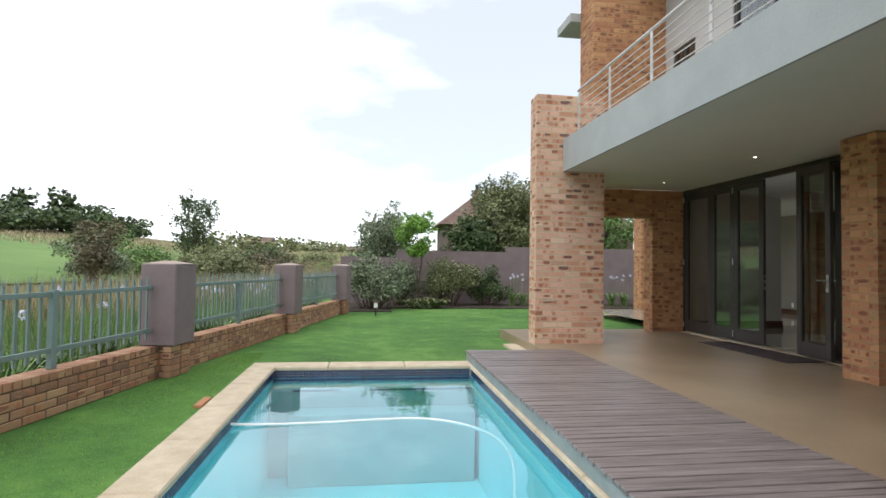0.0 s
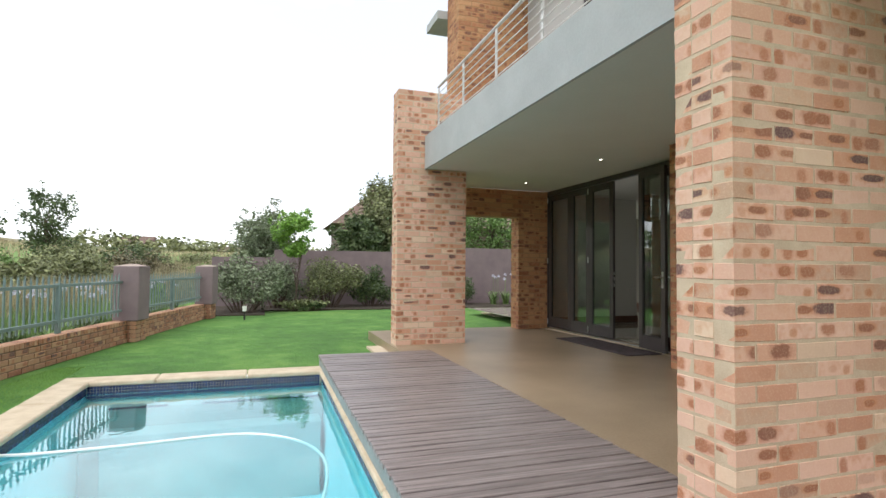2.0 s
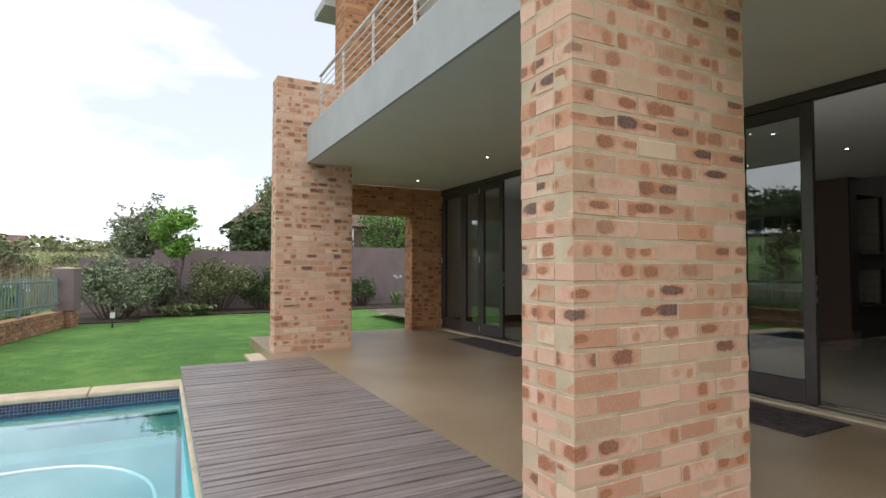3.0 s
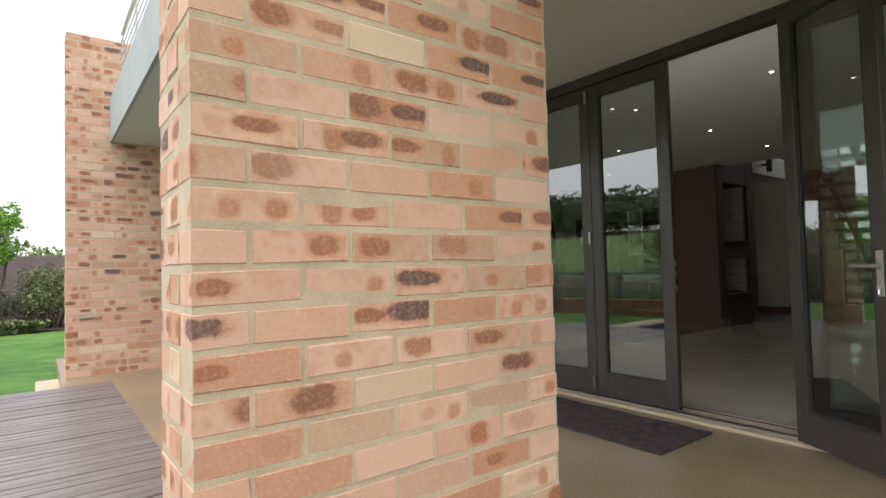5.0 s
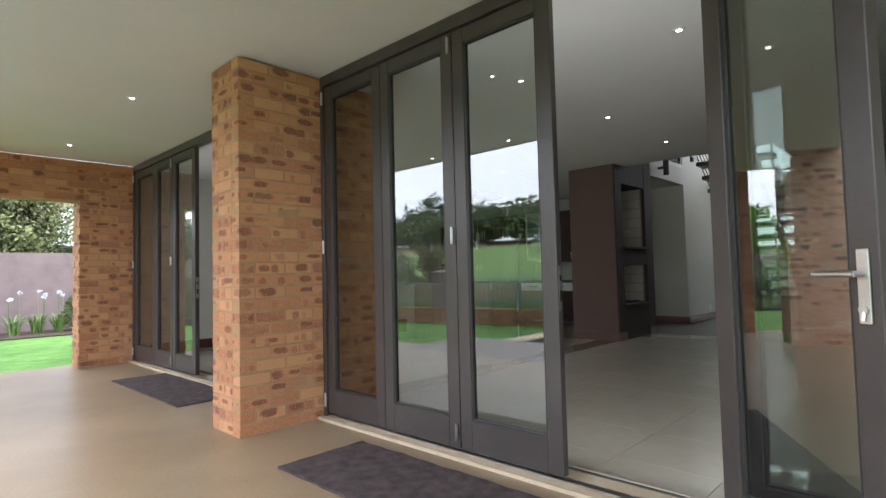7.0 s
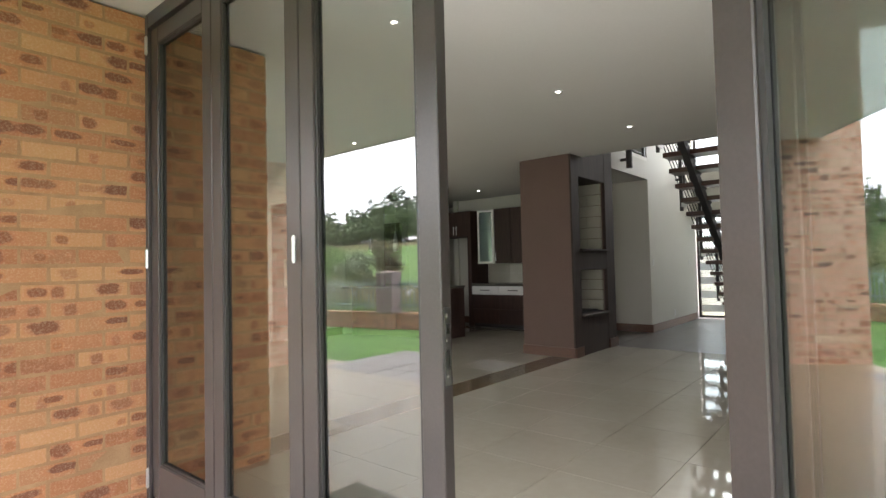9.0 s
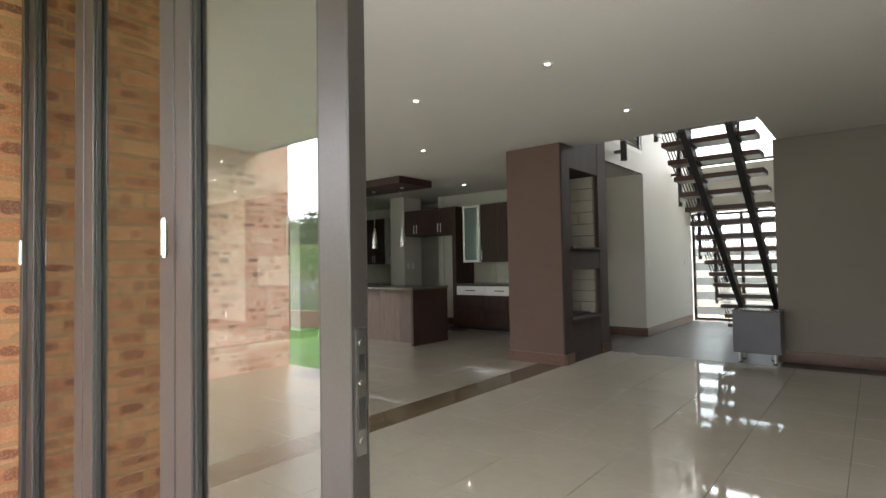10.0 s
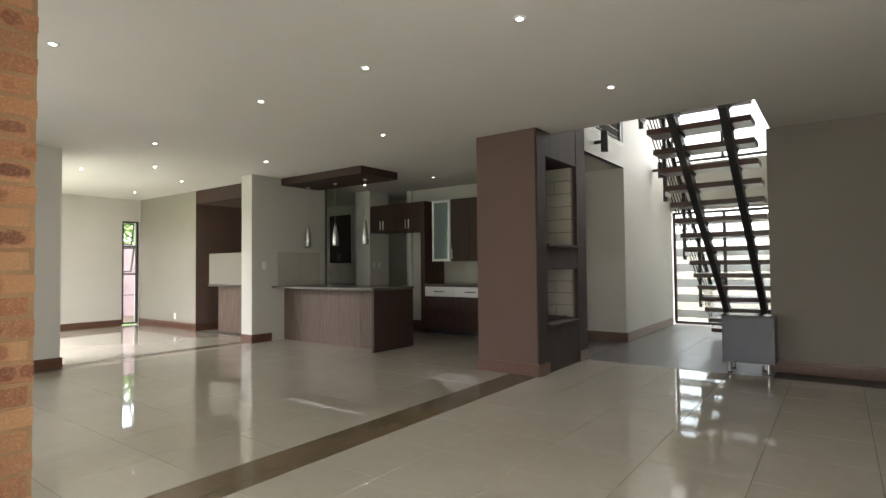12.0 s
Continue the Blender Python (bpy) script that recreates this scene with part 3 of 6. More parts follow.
# deck
deck = thing("timber_deck", (2.35, 3.5, 0), "weathered grey-brown timber deck beside the pool", "deck", kind="structure")
DX0, DX1, DY0, DY1 = 1.62, 3.06, -1.2, 7.27
part("side_fascia", boxes((DX0 - 0.012, DX0 + 0.02, DY0, DY1, GZ, -0.034)), EDGE_PAINT, deck, "pale grey painted deck edge board")
part("end_fascia", boxes((DX0 + 0.02, DX1, DY1 - 0.02, DY1, GZ, -0.034)), EDGE_PAINT, deck, "grey deck end board")
part("joist", boxes(*[(x, x + 0.05, DY0, DY1 - 0.02, GZ + 0.01, -0.035) for x in (1.75, 2.3, 2.95)]), BLACK_STEEL, deck, "dark bearers under the boards")
pitch, gap = 0.0815, 0.013
rnd = random.Random(5)
count = int((DY1 - DY0) / pitch)
board_meshes = []
for k in range(6):
    bm = bmesh.new()
    box(bm, -0.737, 0.737, -(pitch - gap) / 2, (pitch - gap) / 2, -0.030, 0.0, 0.003)
    bm.transform(Matrix.Scale(K, 4))
    mesh = bpy.data.meshes.new("board")
    bm.to_mesh(mesh)
    bm.free()
    mesh.materials.append(DECK)
    board_meshes.append(mesh)
for i in range(count):
    ob = new("board", board_meshes[i % 6])
    ob.parent = deck
    ob.location = (Vector(((DX0 + DX1) / 2 - 0.004 + rnd.uniform(-0.003, 0.003), DY1 - pitch * (i + 0.5), rnd.uniform(-0.006, 0.0))) - spot(deck)) * K

# patio and floors
structure("patio_floor", boxes((3.065, 5.93, -6, 9.6, -0.3, 0.0), (2.66, 3.065, 7.29, 9.6, -0.3, -0.004)), PATIO, "sand-coloured screeded patio floor")
structure("door_sill", boxes((5.86, 6.10, -6, 9.17, -0.3, 0.02)), COPING, "pale threshold under the folding doors")
structure("floor", boxes((6.10, 8.0, -3, 9.8, -0.3, 0.024), (8.0, 12.0, -3, 14, -0.3, 0.024), (12.0, 16.6, -3, 14, -0.3, 0.022)), GROUT, "tiled floor bed")

# ---- balcony slab, upper storey ----
structure("ceiling_patio", boxes((3.13, 6.1, -6, 9.17, 2.53, 3.0)), SOFFIT, "pale painted soffit under the balcony")
structure("balcony_edge", boxes((3.10, 3.128, -6, 7.73, 2.522, 3.0)), FASCIA, "smooth grey painted balcony edge")
structure("upper_wall", boxes((5.0, 5.2, -6, 5.2, 3.0, 5.8), (5.0, 5.2, 5.2, 6.6, 5.0, 5.8), (5.0, 5.2, 6.6, 7.42, 3.0, 5.8), (5.0, 5.2, 7.42, 8.0, 4.55, 5.8), (5.0, 5.2, 7.42, 8.0, 3.0, 3.15), (5.0, 5.2, 8.0, 8.2, 3.0, 5.8), (5.2, 12, 8.5, 8.7, 3.0, 5.8)), UPPER, "grey plastered upper wall")
structure("upper_roof", boxes((3.60, 16.5, 8.76, 9.4, 5.28, 5.42), (4.4, 16.5, -6, 8.2, 5.8, 5.95)), FASCIA, "flat grey roof edge")


def upper_window(y0, y1, z0, z1):
    w = thing("window_upper", (5.06, (y0 + y1) / 2, z0), "dark-framed upper window with closed panes", "window", kind="structure")
    f = 0.05
    part("window_frame", boxes((5.02, 5.08, y0, y0 + f, z0, z1), (5.02, 5.08, y1 - f, y1, z0, z1), (5.02, 5.08, y0 + f, y1 - f, z1 - f, z1), (5.02, 5.08, y0 + f, y1 - f, z0, z0 + f), (5.02, 5.08, (y0 + y1) / 2 - 0.02, (y0 + y1) / 2 + 0.02, z0 + f, z1 - f)), FRAME, w)
    part("pane", boxes((5.045, 5.05, y0 + f, y1 - f, z0 + f, z1 - f)), GLASS, w)


upper_window(7.42, 8.0, 3.15, 4.55)
upper_window(5.2, 6.6, 3.0, 5.0)
# unseen brown sheet, added so that the upper panes look dark
structure("upper_room", boxes((5.9, 6.0, -6, 8.2, 3.0, 5.8)), BROWN_WALL, "dark brown backing sheet added behind the upper windows")

# ---- house walls ----
structure("wall_front_left", boxes((5.95, 6.12, 9.17, 9.585, 0, 2.53), (8.0, 8.2, 9.81, 10.2, 0, 2.53), (8.0, 8.2, 10.2, 13.2, 2.35, 2.53), (8.0, 8.2, 13.2, 14.05, 0, 2.53)), WALLS, "plain painted wall")
structure("wall_front_right", boxes((5.95, 6.12, -3, 0.86, 0, 2.53)), WALLS, "plain painted wall")
structure("ceiling", boxes((6.1, 8.0, -3, 9.8, 2.54, 2.9), (8.0, 11.15, -3, 14, 2.54, 2.9), (11.15, 13.67, 4.93, 14, 2.54, 2.9), (13.67, 16.5, 5.6, 14, 2.54, 2.9), (11.15, 16.5, -3, 3.0, 2.54, 2.9)), CEILING, "smooth cream painted ceiling")
structure("wall_back", boxes((8.2, 10.62, 13.85, 14.05, 0, 2.54), (10.62, 10.94, 13.85, 14.05, 2.1, 2.54), (10.94, 13.67, 13.85, 14.05, 0, 2.54)), WALLS, "pale greige wall of the dining corner")
# greige wall whose colour is deepened partly for the shade on it
structure("wall_dining_right", boxes((10.97, 13.5, 11.72, 13.85, 0.02, 2.54)), GREIGE_SHADED, "greige wall")
structure("wall_nook", boxes((10.965, 11.9, 11.705, 11.718, 0.02, 2.54), (12.2, 12.3, 9.75, 11.7, 0.02, 2.54)), BROWN_WALL, "mocha painted nook walls")
structure("wall_divider", boxes((5.95, 8.22, 9.59, 9.80, 0.02, 2.54)), WALLS, "greige dividing wall")
structure("wall_kitchen_stub", boxes((10.59, 12.0, 9.45, 9.71, 0.02, 2.54)), WALLS, "greige pillar and wall by the island")
structure("wall_kitchen_pillar", boxes((13.0, 13.5, 9.37, 9.75, 0.02, 2.54)), WALLS, "pale kitchen pillar")
structure("wall_scullery", boxes((14.35, 14.5, 8.0, 13.85, 0.02, 2.54), (13.55, 13.65, 5.6, 8.95, 0.02, 2.54), (13.5, 14.35, 8.8, 8.9, 0.02, 2.54)), WALLS, "greige kitchen wall")
structure("wall_north_hall", boxes((13.67, 16.3, 4.93, 5.2, 0.02, 6.0), (11.15, 13.67, 4.93, 4.99, 2.54, 2.84)), WALLS, "tall greige hall wall")
structure("wall_passage", boxes((13.67, 13.87, 5.2, 8.0, 0.02, 2.54)), WALLS, "greige passage wall")
structure("wall_right", boxes((12.38, 12.6, -3, 3.035, 0.02, 2.54)), TAUPE, "taupe living room wall")
structure("wall_stair", boxes((12.6, 16.3, 2.85, 3.0, 0.02, 6.0), (11.15, 12.6, 2.85, 3.0, 2.9, 6.0)), WALLS, "greige stair wall")
structure("wall_living_end", boxes((5.95, 12.4, -3.15, -3.0, 0, 2.54)), WALLS, "plain painted wall")
structure("wall_void", boxes((11.0, 11.15, 2.85, 8.0, 2.9, 6.0), (11.15, 16.3, 8.0, 8.2, 2.9, 6.0)), WALLS, "upper hall walls")
structure("ceiling_upper_hall", boxes((11.0, 16.5, 2.8, 8.2, 6.0, 6.15)), CEILING, "white upper hall ceiling")
structure("wall_east", boxes((16.3, 16.5, 4.93, 8.2, 0, 6.0), (16.3, 16.5, 3.0, 4.93, 2.1, 2.95), (16.3, 16.5, 3.0, 4.93, 5.3, 6.0), (16.3, 16.5, 2.8, 3.0, 0, 6.0)), WALLS, "greige stair window wall")

# skirtings
SK = 0.13


def skirting(x0, x1, y0, y1):
    bm = boxes((x0, x1, y0, y1, 0.026, 0.026 + SK - 0.03), bevel=0.002)
    box(bm, x0 + (0.004 if x1 - x0 < 0.05 else 0), x1 - (0.004 if x1 - x0 < 0.05 else 0), y0 + (0.004 if y1 - y0 < 0.05 else 0), y1 - (0.004 if y1 - y0 < 0.05 else 0), 0.026 + SK - 0.03, 0.026 + SK)
    structure("baseboard", bm, SKIRT, "dark reddish wooden skirting")


for row in ((6.14, 8.24, 9.571, 9.589), (8.221, 8.24, 9.589, 9.80), (8.2, 10.62, 13.83, 13.849), (10.94, 10.96, 13.83, 13.849), (10.951, 10.969, 11.70, 13.83), (10.951, 11.35, 11.686, 11.704),
            (10.572, 10.589, 9.43, 9.71), (10.589, 10.93, 9.432, 9.449), (12.361, 12.379, -3, 3.05), (13.652, 13.669, 4.91, 8.0), (13.669, 16.25, 4.911, 4.929), (13.5, 13.549, 8.2, 8.8)):
    skirting(*row)

# ---- brick parts of the house ----
near_column = column("brick_column", 2.70, 3.71, 2.01, 2.325, 0.0, 3.68, "tall face-brick column at the deck, cream and orange bricks with dark spots", (3.1, 1.6, 1.1), 300)
far_column = column("brick_column", 2.70, 3.742, 7.73, 8.045, 0.0, 3.68, "tall face-brick column at the end of the balcony", (3.1, 7.5, 1.3), 300)
bm = boxes((2.70, 3.71, 2.01, 2.325, -0.15, -0.0005))
part("footing", bm, MORTAR, near_column)
part("footing", boxes((2.70, 3.742, 7.73, 8.045, -0.15, -0.0005)), MORTAR, far_column)

pier = column("brick_pier", 5.27, 6.62, 4.865, 5.275, 0.0, 2.53, "orange face-brick pier between two sets of folding doors", (5.6, 4.8, 1.2), 300, BRICK_RED)


def brick_wall(name, x0, x1, y0, y1, z0, z1, holes, label, near, limit=300, skins="xx"):
    w = thing(name, ((x0 + x1) / 2, (y0 + y1) / 2, z0), label, "brick wall", kind="structure")
    i = 0.007
    bm = bmesh.new()
    if holes:
        h0, h1, hz0, hz1 = holes[0]
        if h0 > x0:
            box(bm, x0 + i, h0 - i, y0 + i, y1 - i, z0, z1)
        if h1 < x1:
            box(bm, h1 + i, x1 - i, y0 + i, y1 - i, z0, z1)
        box(bm, h0 - i, h1 + i, y0 + i, y1 - i, hz1 + i, z1)
    else:
        box(bm, x0 + i, x1 - i, y0 + i, y1 - i, z0, z0 + round((z1 - z0) / BH) * BH - 0.01)
    part("core", bm, MORTAR_WARM, w)
    p = brick_run(x0, x1, y0, y0 + BD, z0, z1, "x", holes=holes) + brick_run(x0, x1, y1 - BD, y1, z0, z1, "x", holes=holes)
    if y1 - y0 > 2.6 * BD:
        for e in [x0, x1 - BD] + [h[1] for h in holes]:
            zt = z1 if e in (x0, x1 - BD) else holes[0][3]
            p += brick_run(e, e + BD, y0 + BD + J / 2, y1 - BD - J / 2, z0, zt, "y")
    LAYS.append((w, p, BRICK_RED, near, limit))
    return w


arch = brick_wall("wall_arch", 3.75, 5.945, 9.17, 9.48, 0, 2.53, [(4.22, 5.32, -1, 2.03)], "face-brick end wall with a square opening to the garden", (5, 9.0, 1.2))
tower = brick_wall("wall_tower", 3.77, 5.0, 8.2, 8.75, 3.0, 6.4, [], "tall face-brick chimney breast above the balcony", (4, 8, 3.5))
back_pier = column("garden_brick_pier", 7.75, 8.19, 14.06, 14.5, GZ, 2.9, "slender brick pier at the end of the house", (8, 15, 1), 60, BRICK_RED)

# ---- folding doors ----
FX = 5.915      # outer face of the leaves


def hinge(parent, x, y, z):
    bm = bmesh.new()
    for k in range(3):
        tube(bm, (x, y, z - 0.045 + 0.03 * k + 0.001), (x, y, z - 0.015 + 0.03 * k - 0.001), 0.0085, seg=10)
    tube(bm, (x, y, z - 0.05), (x, y, z + 0.05), 0.005, seg=8)
    part("hinge", bm, STEEL, parent, "small steel barrel hinge")


def leaf(y0, y1, label, handle=False, lock_edge=False, hinges=()):
    """A glazed leaf in the plane of the doors, from y0 to y1."""
    x0, x1, z0, z1 = FX + 0.005, FX + 0.050, 0.045, 2.44
    s, b = 0.085, 0.17
    d = thing("door_leaf", (FX + 0.03, (y0 + y1) / 2, z0), label, "door", group="folding door leaves")
    g = 0.003
    bm = boxes((x0, x1, y0 + g, y0 + s, z0, z1), (x0, x1, y1 - s, y1 - g, z0, z1), (x0, x1, y0 + s, y1 - s, z0, z0 + b), (x0, x1, y0 + s, y1 - s, z1 - s, z1), bevel=0.003)
    part("leaf_frame", bm, FRAME, d, "charcoal painted timber frame")
    c = 0.012
    bm = bmesh.new()
    for xa, xb in ((x0 + 0.008, x0 + 0.02), (x1 - 0.02, x1 - 0.008)):
        for r in ((y0 + s, y0 + s + c, z0 + b, z1 - s), (y1 - s - c, y1 - s, z0 + b, z1 - s), (y0 + s + c, y1 - s - c, z0 + b, z0 + b + c), (y0 + s + c, y1 - s - c, z1 - s - c, z1 - s)):
            box(bm, xa, xb, *r)
    part("glazing_bead", bm, BLACK_STEEL, d, "dark glazing bead")
    p = part("pane", boxes((x0 + 0.0205, x0 + 0.0245, y0 + s, y1 - s, z0 + b, z1 - s)), GLASS, d, "clear reflective glass")
    p.visible_shadow = False
    for y in hinges:
        for z in (0.14, 1.25, 2.36):
            hinge(d, FX - 0.014, y, z)
    if lock_edge:
        y = y0
        bm = boxes((x0 + 0.012, x0 + 0.034, y + 0.0005, y + 0.0029, 0.84, 1.06))
        part("lock_plate", bm, STEEL, d, "steel mortise lock plate")
        for za, zb in ((0.985, 1.015), (0.885, 0.94)):
            part("lock_slot", boxes((x0 + 0.016, x0 + 0.030, y - 0.0012, y + 0.0004, za, zb)), BLACK_STEEL, d, "dark lock slot")
        for z in (1.035, 0.965, 0.865):
            part("screw", tube(bmesh.new(), (x0 + 0.023, y - 0.0015, z), (x0 + 0.023, y + 0.0006, z), 0.0055), STEEL, d)
    if handle:
        for xs, dirn in ((x0, -1), (x1, 1)):
            yh = y1 - 0.045
            part("handle_plate", boxes((min(xs, xs + dirn * 0.008), max(xs, xs + dirn * 0.008), yh - 0.017, yh + 0.017, 0.865, 1.075), bevel=0.002), STEEL, d, "brushed steel handle plate")
            bm = bmesh.new()
            tube(bm, (xs, yh, 1.005), (xs + dirn * 0.05, yh, 1.005), 0.009)
            tube(bm, (xs + dirn * 0.047, yh + 0.006, 1.005), (xs + dirn * 0.047, yh - 0.115, 1.005), 0.0095)
            part("lever", bm, STEEL, d, "brushed steel lever")
            bm = bmesh.new()
            tube(bm, (xs + dirn * 0.004, yh, 0.905), (xs + dirn * 0.016, yh, 0.905), 0.013)
            tube(bm, (xs + dirn * 0.012, yh, 0.90), (xs + dirn * 0.018, yh, 0.875), 0.005)
            part("cylinder", bm, STEEL, d, "steel lock cylinder")
    return d


def door_frame(name, y0, y1):
    f = thing(name, (FX + 0.03, (y0 + y1) / 2, 0.02), "charcoal outer frame of the folding doors", "door frame", kind="structure")
    part("jamb", boxes((FX - 0.01, FX + 0.07, y0, y0 + 0.035, 0.02, 2.528), bevel=0.002), FRAME, f)
    part("jamb", boxes((FX - 0.01, FX + 0.07, y1 - 0.035, y1, 0.02, 2.528), bevel=0.002), FRAME, f)
    part("head", boxes((FX - 0.01, FX + 0.07, y0 + 0.035, y1 - 0.035, 2.45, 2.528), bevel=0.002), FRAME, f)
    part("track", boxes((FX + 0.005, FX + 0.05, y0 + 0.035, y1 - 0.035, 0.021, 0.032)), STEEL, f, "aluminium floor track")


door_frame("door_1", 0.86, 4.862)
door_frame("door_2", 5.278, 9.168)
leaf(4.185, 4.827, "closed folding door leaf with dark frame beside the brick pier", hinges=(4.835,))
leaf(3.535, 4.185, "closed folding door leaf with a large clear pane", hinges=(3.55,))
leaf(2.875, 3.535, "folding door leaf with steel lock plate at the free edge", lock_edge=True)
leaf(1.48, 2.115, "closed folding door leaf behind the open one")
leaf(0.845, 1.48, "closed folding door leaf near the end wall")
swings = [(leaf(y, y + 0.60, "glazed door leaf standing open outwards, with steel handle", handle=True), y) for y in (2.19, 6.56)]
# each open leaf turns about its hinge side
for (o, y), turn in zip(swings, (149.5, 173)):
    hinge_at = Vector((FX - 0.005, y, 0))
    swung = Matrix.Translation((hinge_at + Vector((-0.045, -0.075, 0))) * K) @ Matrix.Rotation(radians(turn), 4, "Z") @ Matrix.Translation(-hinge_at * K)
    o.matrix_basis = swung @ Matrix.Translation(o.location)
leaf(8.40, 9.133, "closed folding door leaf of the far set", hinges=(9.139,))
leaf(7.84, 8.40, "closed folding door leaf of the far set", hinges=(7.84,))
leaf(7.21, 7.84, "far set's folding door leaf with steel lock plate at the edge", lock_edge=True)
leaf(5.93, 6.52, "closed folding door leaf behind the open one of the far set")
leaf(5.313, 5.93, "closed folding door leaf of the far set beside the brick pier")
# ---- mats ----


def door_mat(x0, x1, y0, y1, turn=0.0):
    bm = bmesh.new()
    n, m = 14, 26
    vs = [[bm.verts.new((x0 + (x1 - x0) * i / n + 0.004 * math.sin(j * 1.9 + i), y0 + (y1 - y0) * j / m, 0.012 + 0.003 * math.sin(i * 1.3) * math.cos(j * 0.8))) for j in range(m + 1)] for i in range(n + 1)]
    for i in range(n):
        for j in range(m):
            bm.faces.new((vs[i][j], vs[i + 1][j], vs[i + 1][j + 1], vs[i][j + 1]))
    ext = bmesh.ops.extrude_face_region(bm, geom=bm.faces[:])
    for v in [g for g in ext["geom"] if isinstance(g, bmesh.types.BMVert)]:
        v.co.z = 0.001
    bmesh.ops.recalc_face_normals(bm, faces=bm.faces[:])
    mat = thing("door_mat", ((x0 + x1) / 2, (y0 + y1) / 2, 0), "dark purple-grey worn pile mat before the folding doors", "door mat", group="door mats")
    part("mat_body", bm, MAT, mat)


door_mat(5.16, 5.73, 2.57, 4.19)
door_mat(5.33, 5.86, 6.10, 7.86)

# ---- balcony rail ----
rail = thing("balcony_rail", (3.2, 3, 3.0), "steel balcony railing with thin horizontal bars and a round top rail", "railing")
for i in range(12):
    y = 7.35 - 0.975 * i
    part("post", boxes((3.175, 3.19, y - 0.02, y + 0.02, 3.0, 3.60), bevel=0.002), RAILPAINT, rail, "flat steel post")
for k in range(6):
    bm = bmesh.new()
    tube(bm, (3.165, -3.4, 3.075 + 0.085 * k), (3.165, 7.36, 3.075 + 0.085 * k), 0.006, seg=8)
    part("bar", bm, RAILPAINT, rail, "thin steel bar")
part("top_rail", tube(bmesh.new(), (3.182, -3.4, 3.612), (3.182, 7.375, 3.612), 0.019, seg=12), RAILPAINT, rail, "round steel top rail", smooth=True)

# ---- boundary wall and fence ----
ang = math.atan(0.2)


def along(y, off=0.0):
    """Pose at the wall's garden face at this y, with local x pointing into the garden and y along the wall."""
    return Matrix.Translation((fence_x(y) + off, y, 0)) @ Matrix.Rotation(-ang, 4, "Z")


PIERS = [-5.0, -1.15, 2.75, 6.60, 10.40, 14.25]
TOP = GZ + 0.352


def fence_bay(ya, yb, nearby, mid=0.5):
    L = (yb - ya) / math.cos(ang)
    m = along(ya)
    w = thing("boundary_wall", (fence_x((ya + yb) / 2), (ya + yb) / 2, GZ), "low red-brown brick garden wall with a header course on top", "garden wall", group="boundary wall bays", kind="structure")
    bm = bmesh.new()
    box(bm, -0.20, -0.008, 0.2, L - 0.2, GZ, TOP - 0.01)
    bm.transform(m)
    part("core", bm, MORTAR_DARK, w)
    rows = []
    bm = bmesh.new()
    meshes = []
    rnd = random.Random(int(ya * 10))
    h = 0.352 / 5
    base = spot(w)
    for r in range(4):
        for k in range(int(L / BL) + 2):
            s = 0.2 + k * BL - (BL / 2 if r % 2 else 0)
            a, b = max(0.2, s), min(L - 0.2, s + BL)
            if b - a > 0.04:
                rows.append(((-0.045, (a + b) / 2, GZ + (r + 0.5) * h), (b - a - J) / 2, 0.045, h / 2 - J / 2, 1))
    k = 0
    while 0.2 + (k + 1) * 0.084 < L - 0.2:
        rows.append(((-0.10, 0.2 + (k + 0.5) * 0.084, TOP - h / 2 + 0.008), 0.103, 0.042 - J / 2, h / 2 - 0.002, 0))
        k += 1
    made = 0
    for c, a, bb, hh, yaw in rows:
        lm = m @ Matrix.Translation(c) @ (Matrix.Rotation(math.pi / 2, 4, "Z") if yaw else Matrix())
        if nearby and made < 290:
            key = ("w", round(a, 3), round(bb, 3), rnd.randrange(2))
            if key not in BRICK_MESHES:
                b2 = bmesh.new()
                brick_bm(b2, a, bb, hh, Matrix(), len(BRICK_MESHES))
                b2.transform(Matrix.Scale(K, 4))
                BRICK_MESHES[key] = bpy.data.meshes.new("brick")
                b2.to_mesh(BRICK_MESHES[key])
                b2.free()
                BRICK_MESHES[key].materials.append(BRICK_GARDEN)
            QUEUE.append((w, BRICK_MESHES[key], lm))
            made += 1
        else:
            brick_bm(bm, a, bb, hh, lm, made)
    if not nearby:
        finish("brickwork", bm, BRICK_GARDEN, w, kind="stuff")
    else:
        bm.free()
    f = thing("fence", (fence_x((ya + yb) / 2) - 0.12, (ya + yb) / 2, TOP), "grey-green steel palisade panel on the low brick wall", "fence", group="fence panels")

    def bit(name, *r, label=""):
        b3 = boxes(*r, bevel=0.002)
        b3.transform(m)
        part(name, b3, GREEN_STEEL, f, label)
    bit("rail", (-0.118, -0.088, 0.2, L - 0.2, 0.805, 0.845), label="steel cross rail")
    bit("rail", (-0.118, -0.088, 0.2, L - 0.2, 0.345, 0.385), label="steel cross rail")
    bit("post", (-0.125, -0.075, L * mid - 0.03, L * mid + 0.03, TOP + 0.01, 0.86), label="flat steel post")
    n = int((L - 0.4) / 0.115)
    for i in range(n):
        y = 0.2 + (L - 0.4) * (i + 0.5) / n
        t = 0.94 + rnd.uniform(-0.015, 0.02)
        b3 = bmesh.new()
        box(b3, -0.135, -0.119, y - 0.012, y + 0.012, 0.27, t - 0.03)
        for s in (-1, 1):
            tube(b3, (-0.127, y + s * 0.006, t - 0.032), (-0.127, y + s * 0.016, t + 0.02), 0.006, 0.001, seg=5)
        b3.transform(m)
        part("pale", b3, GREEN_STEEL, f)


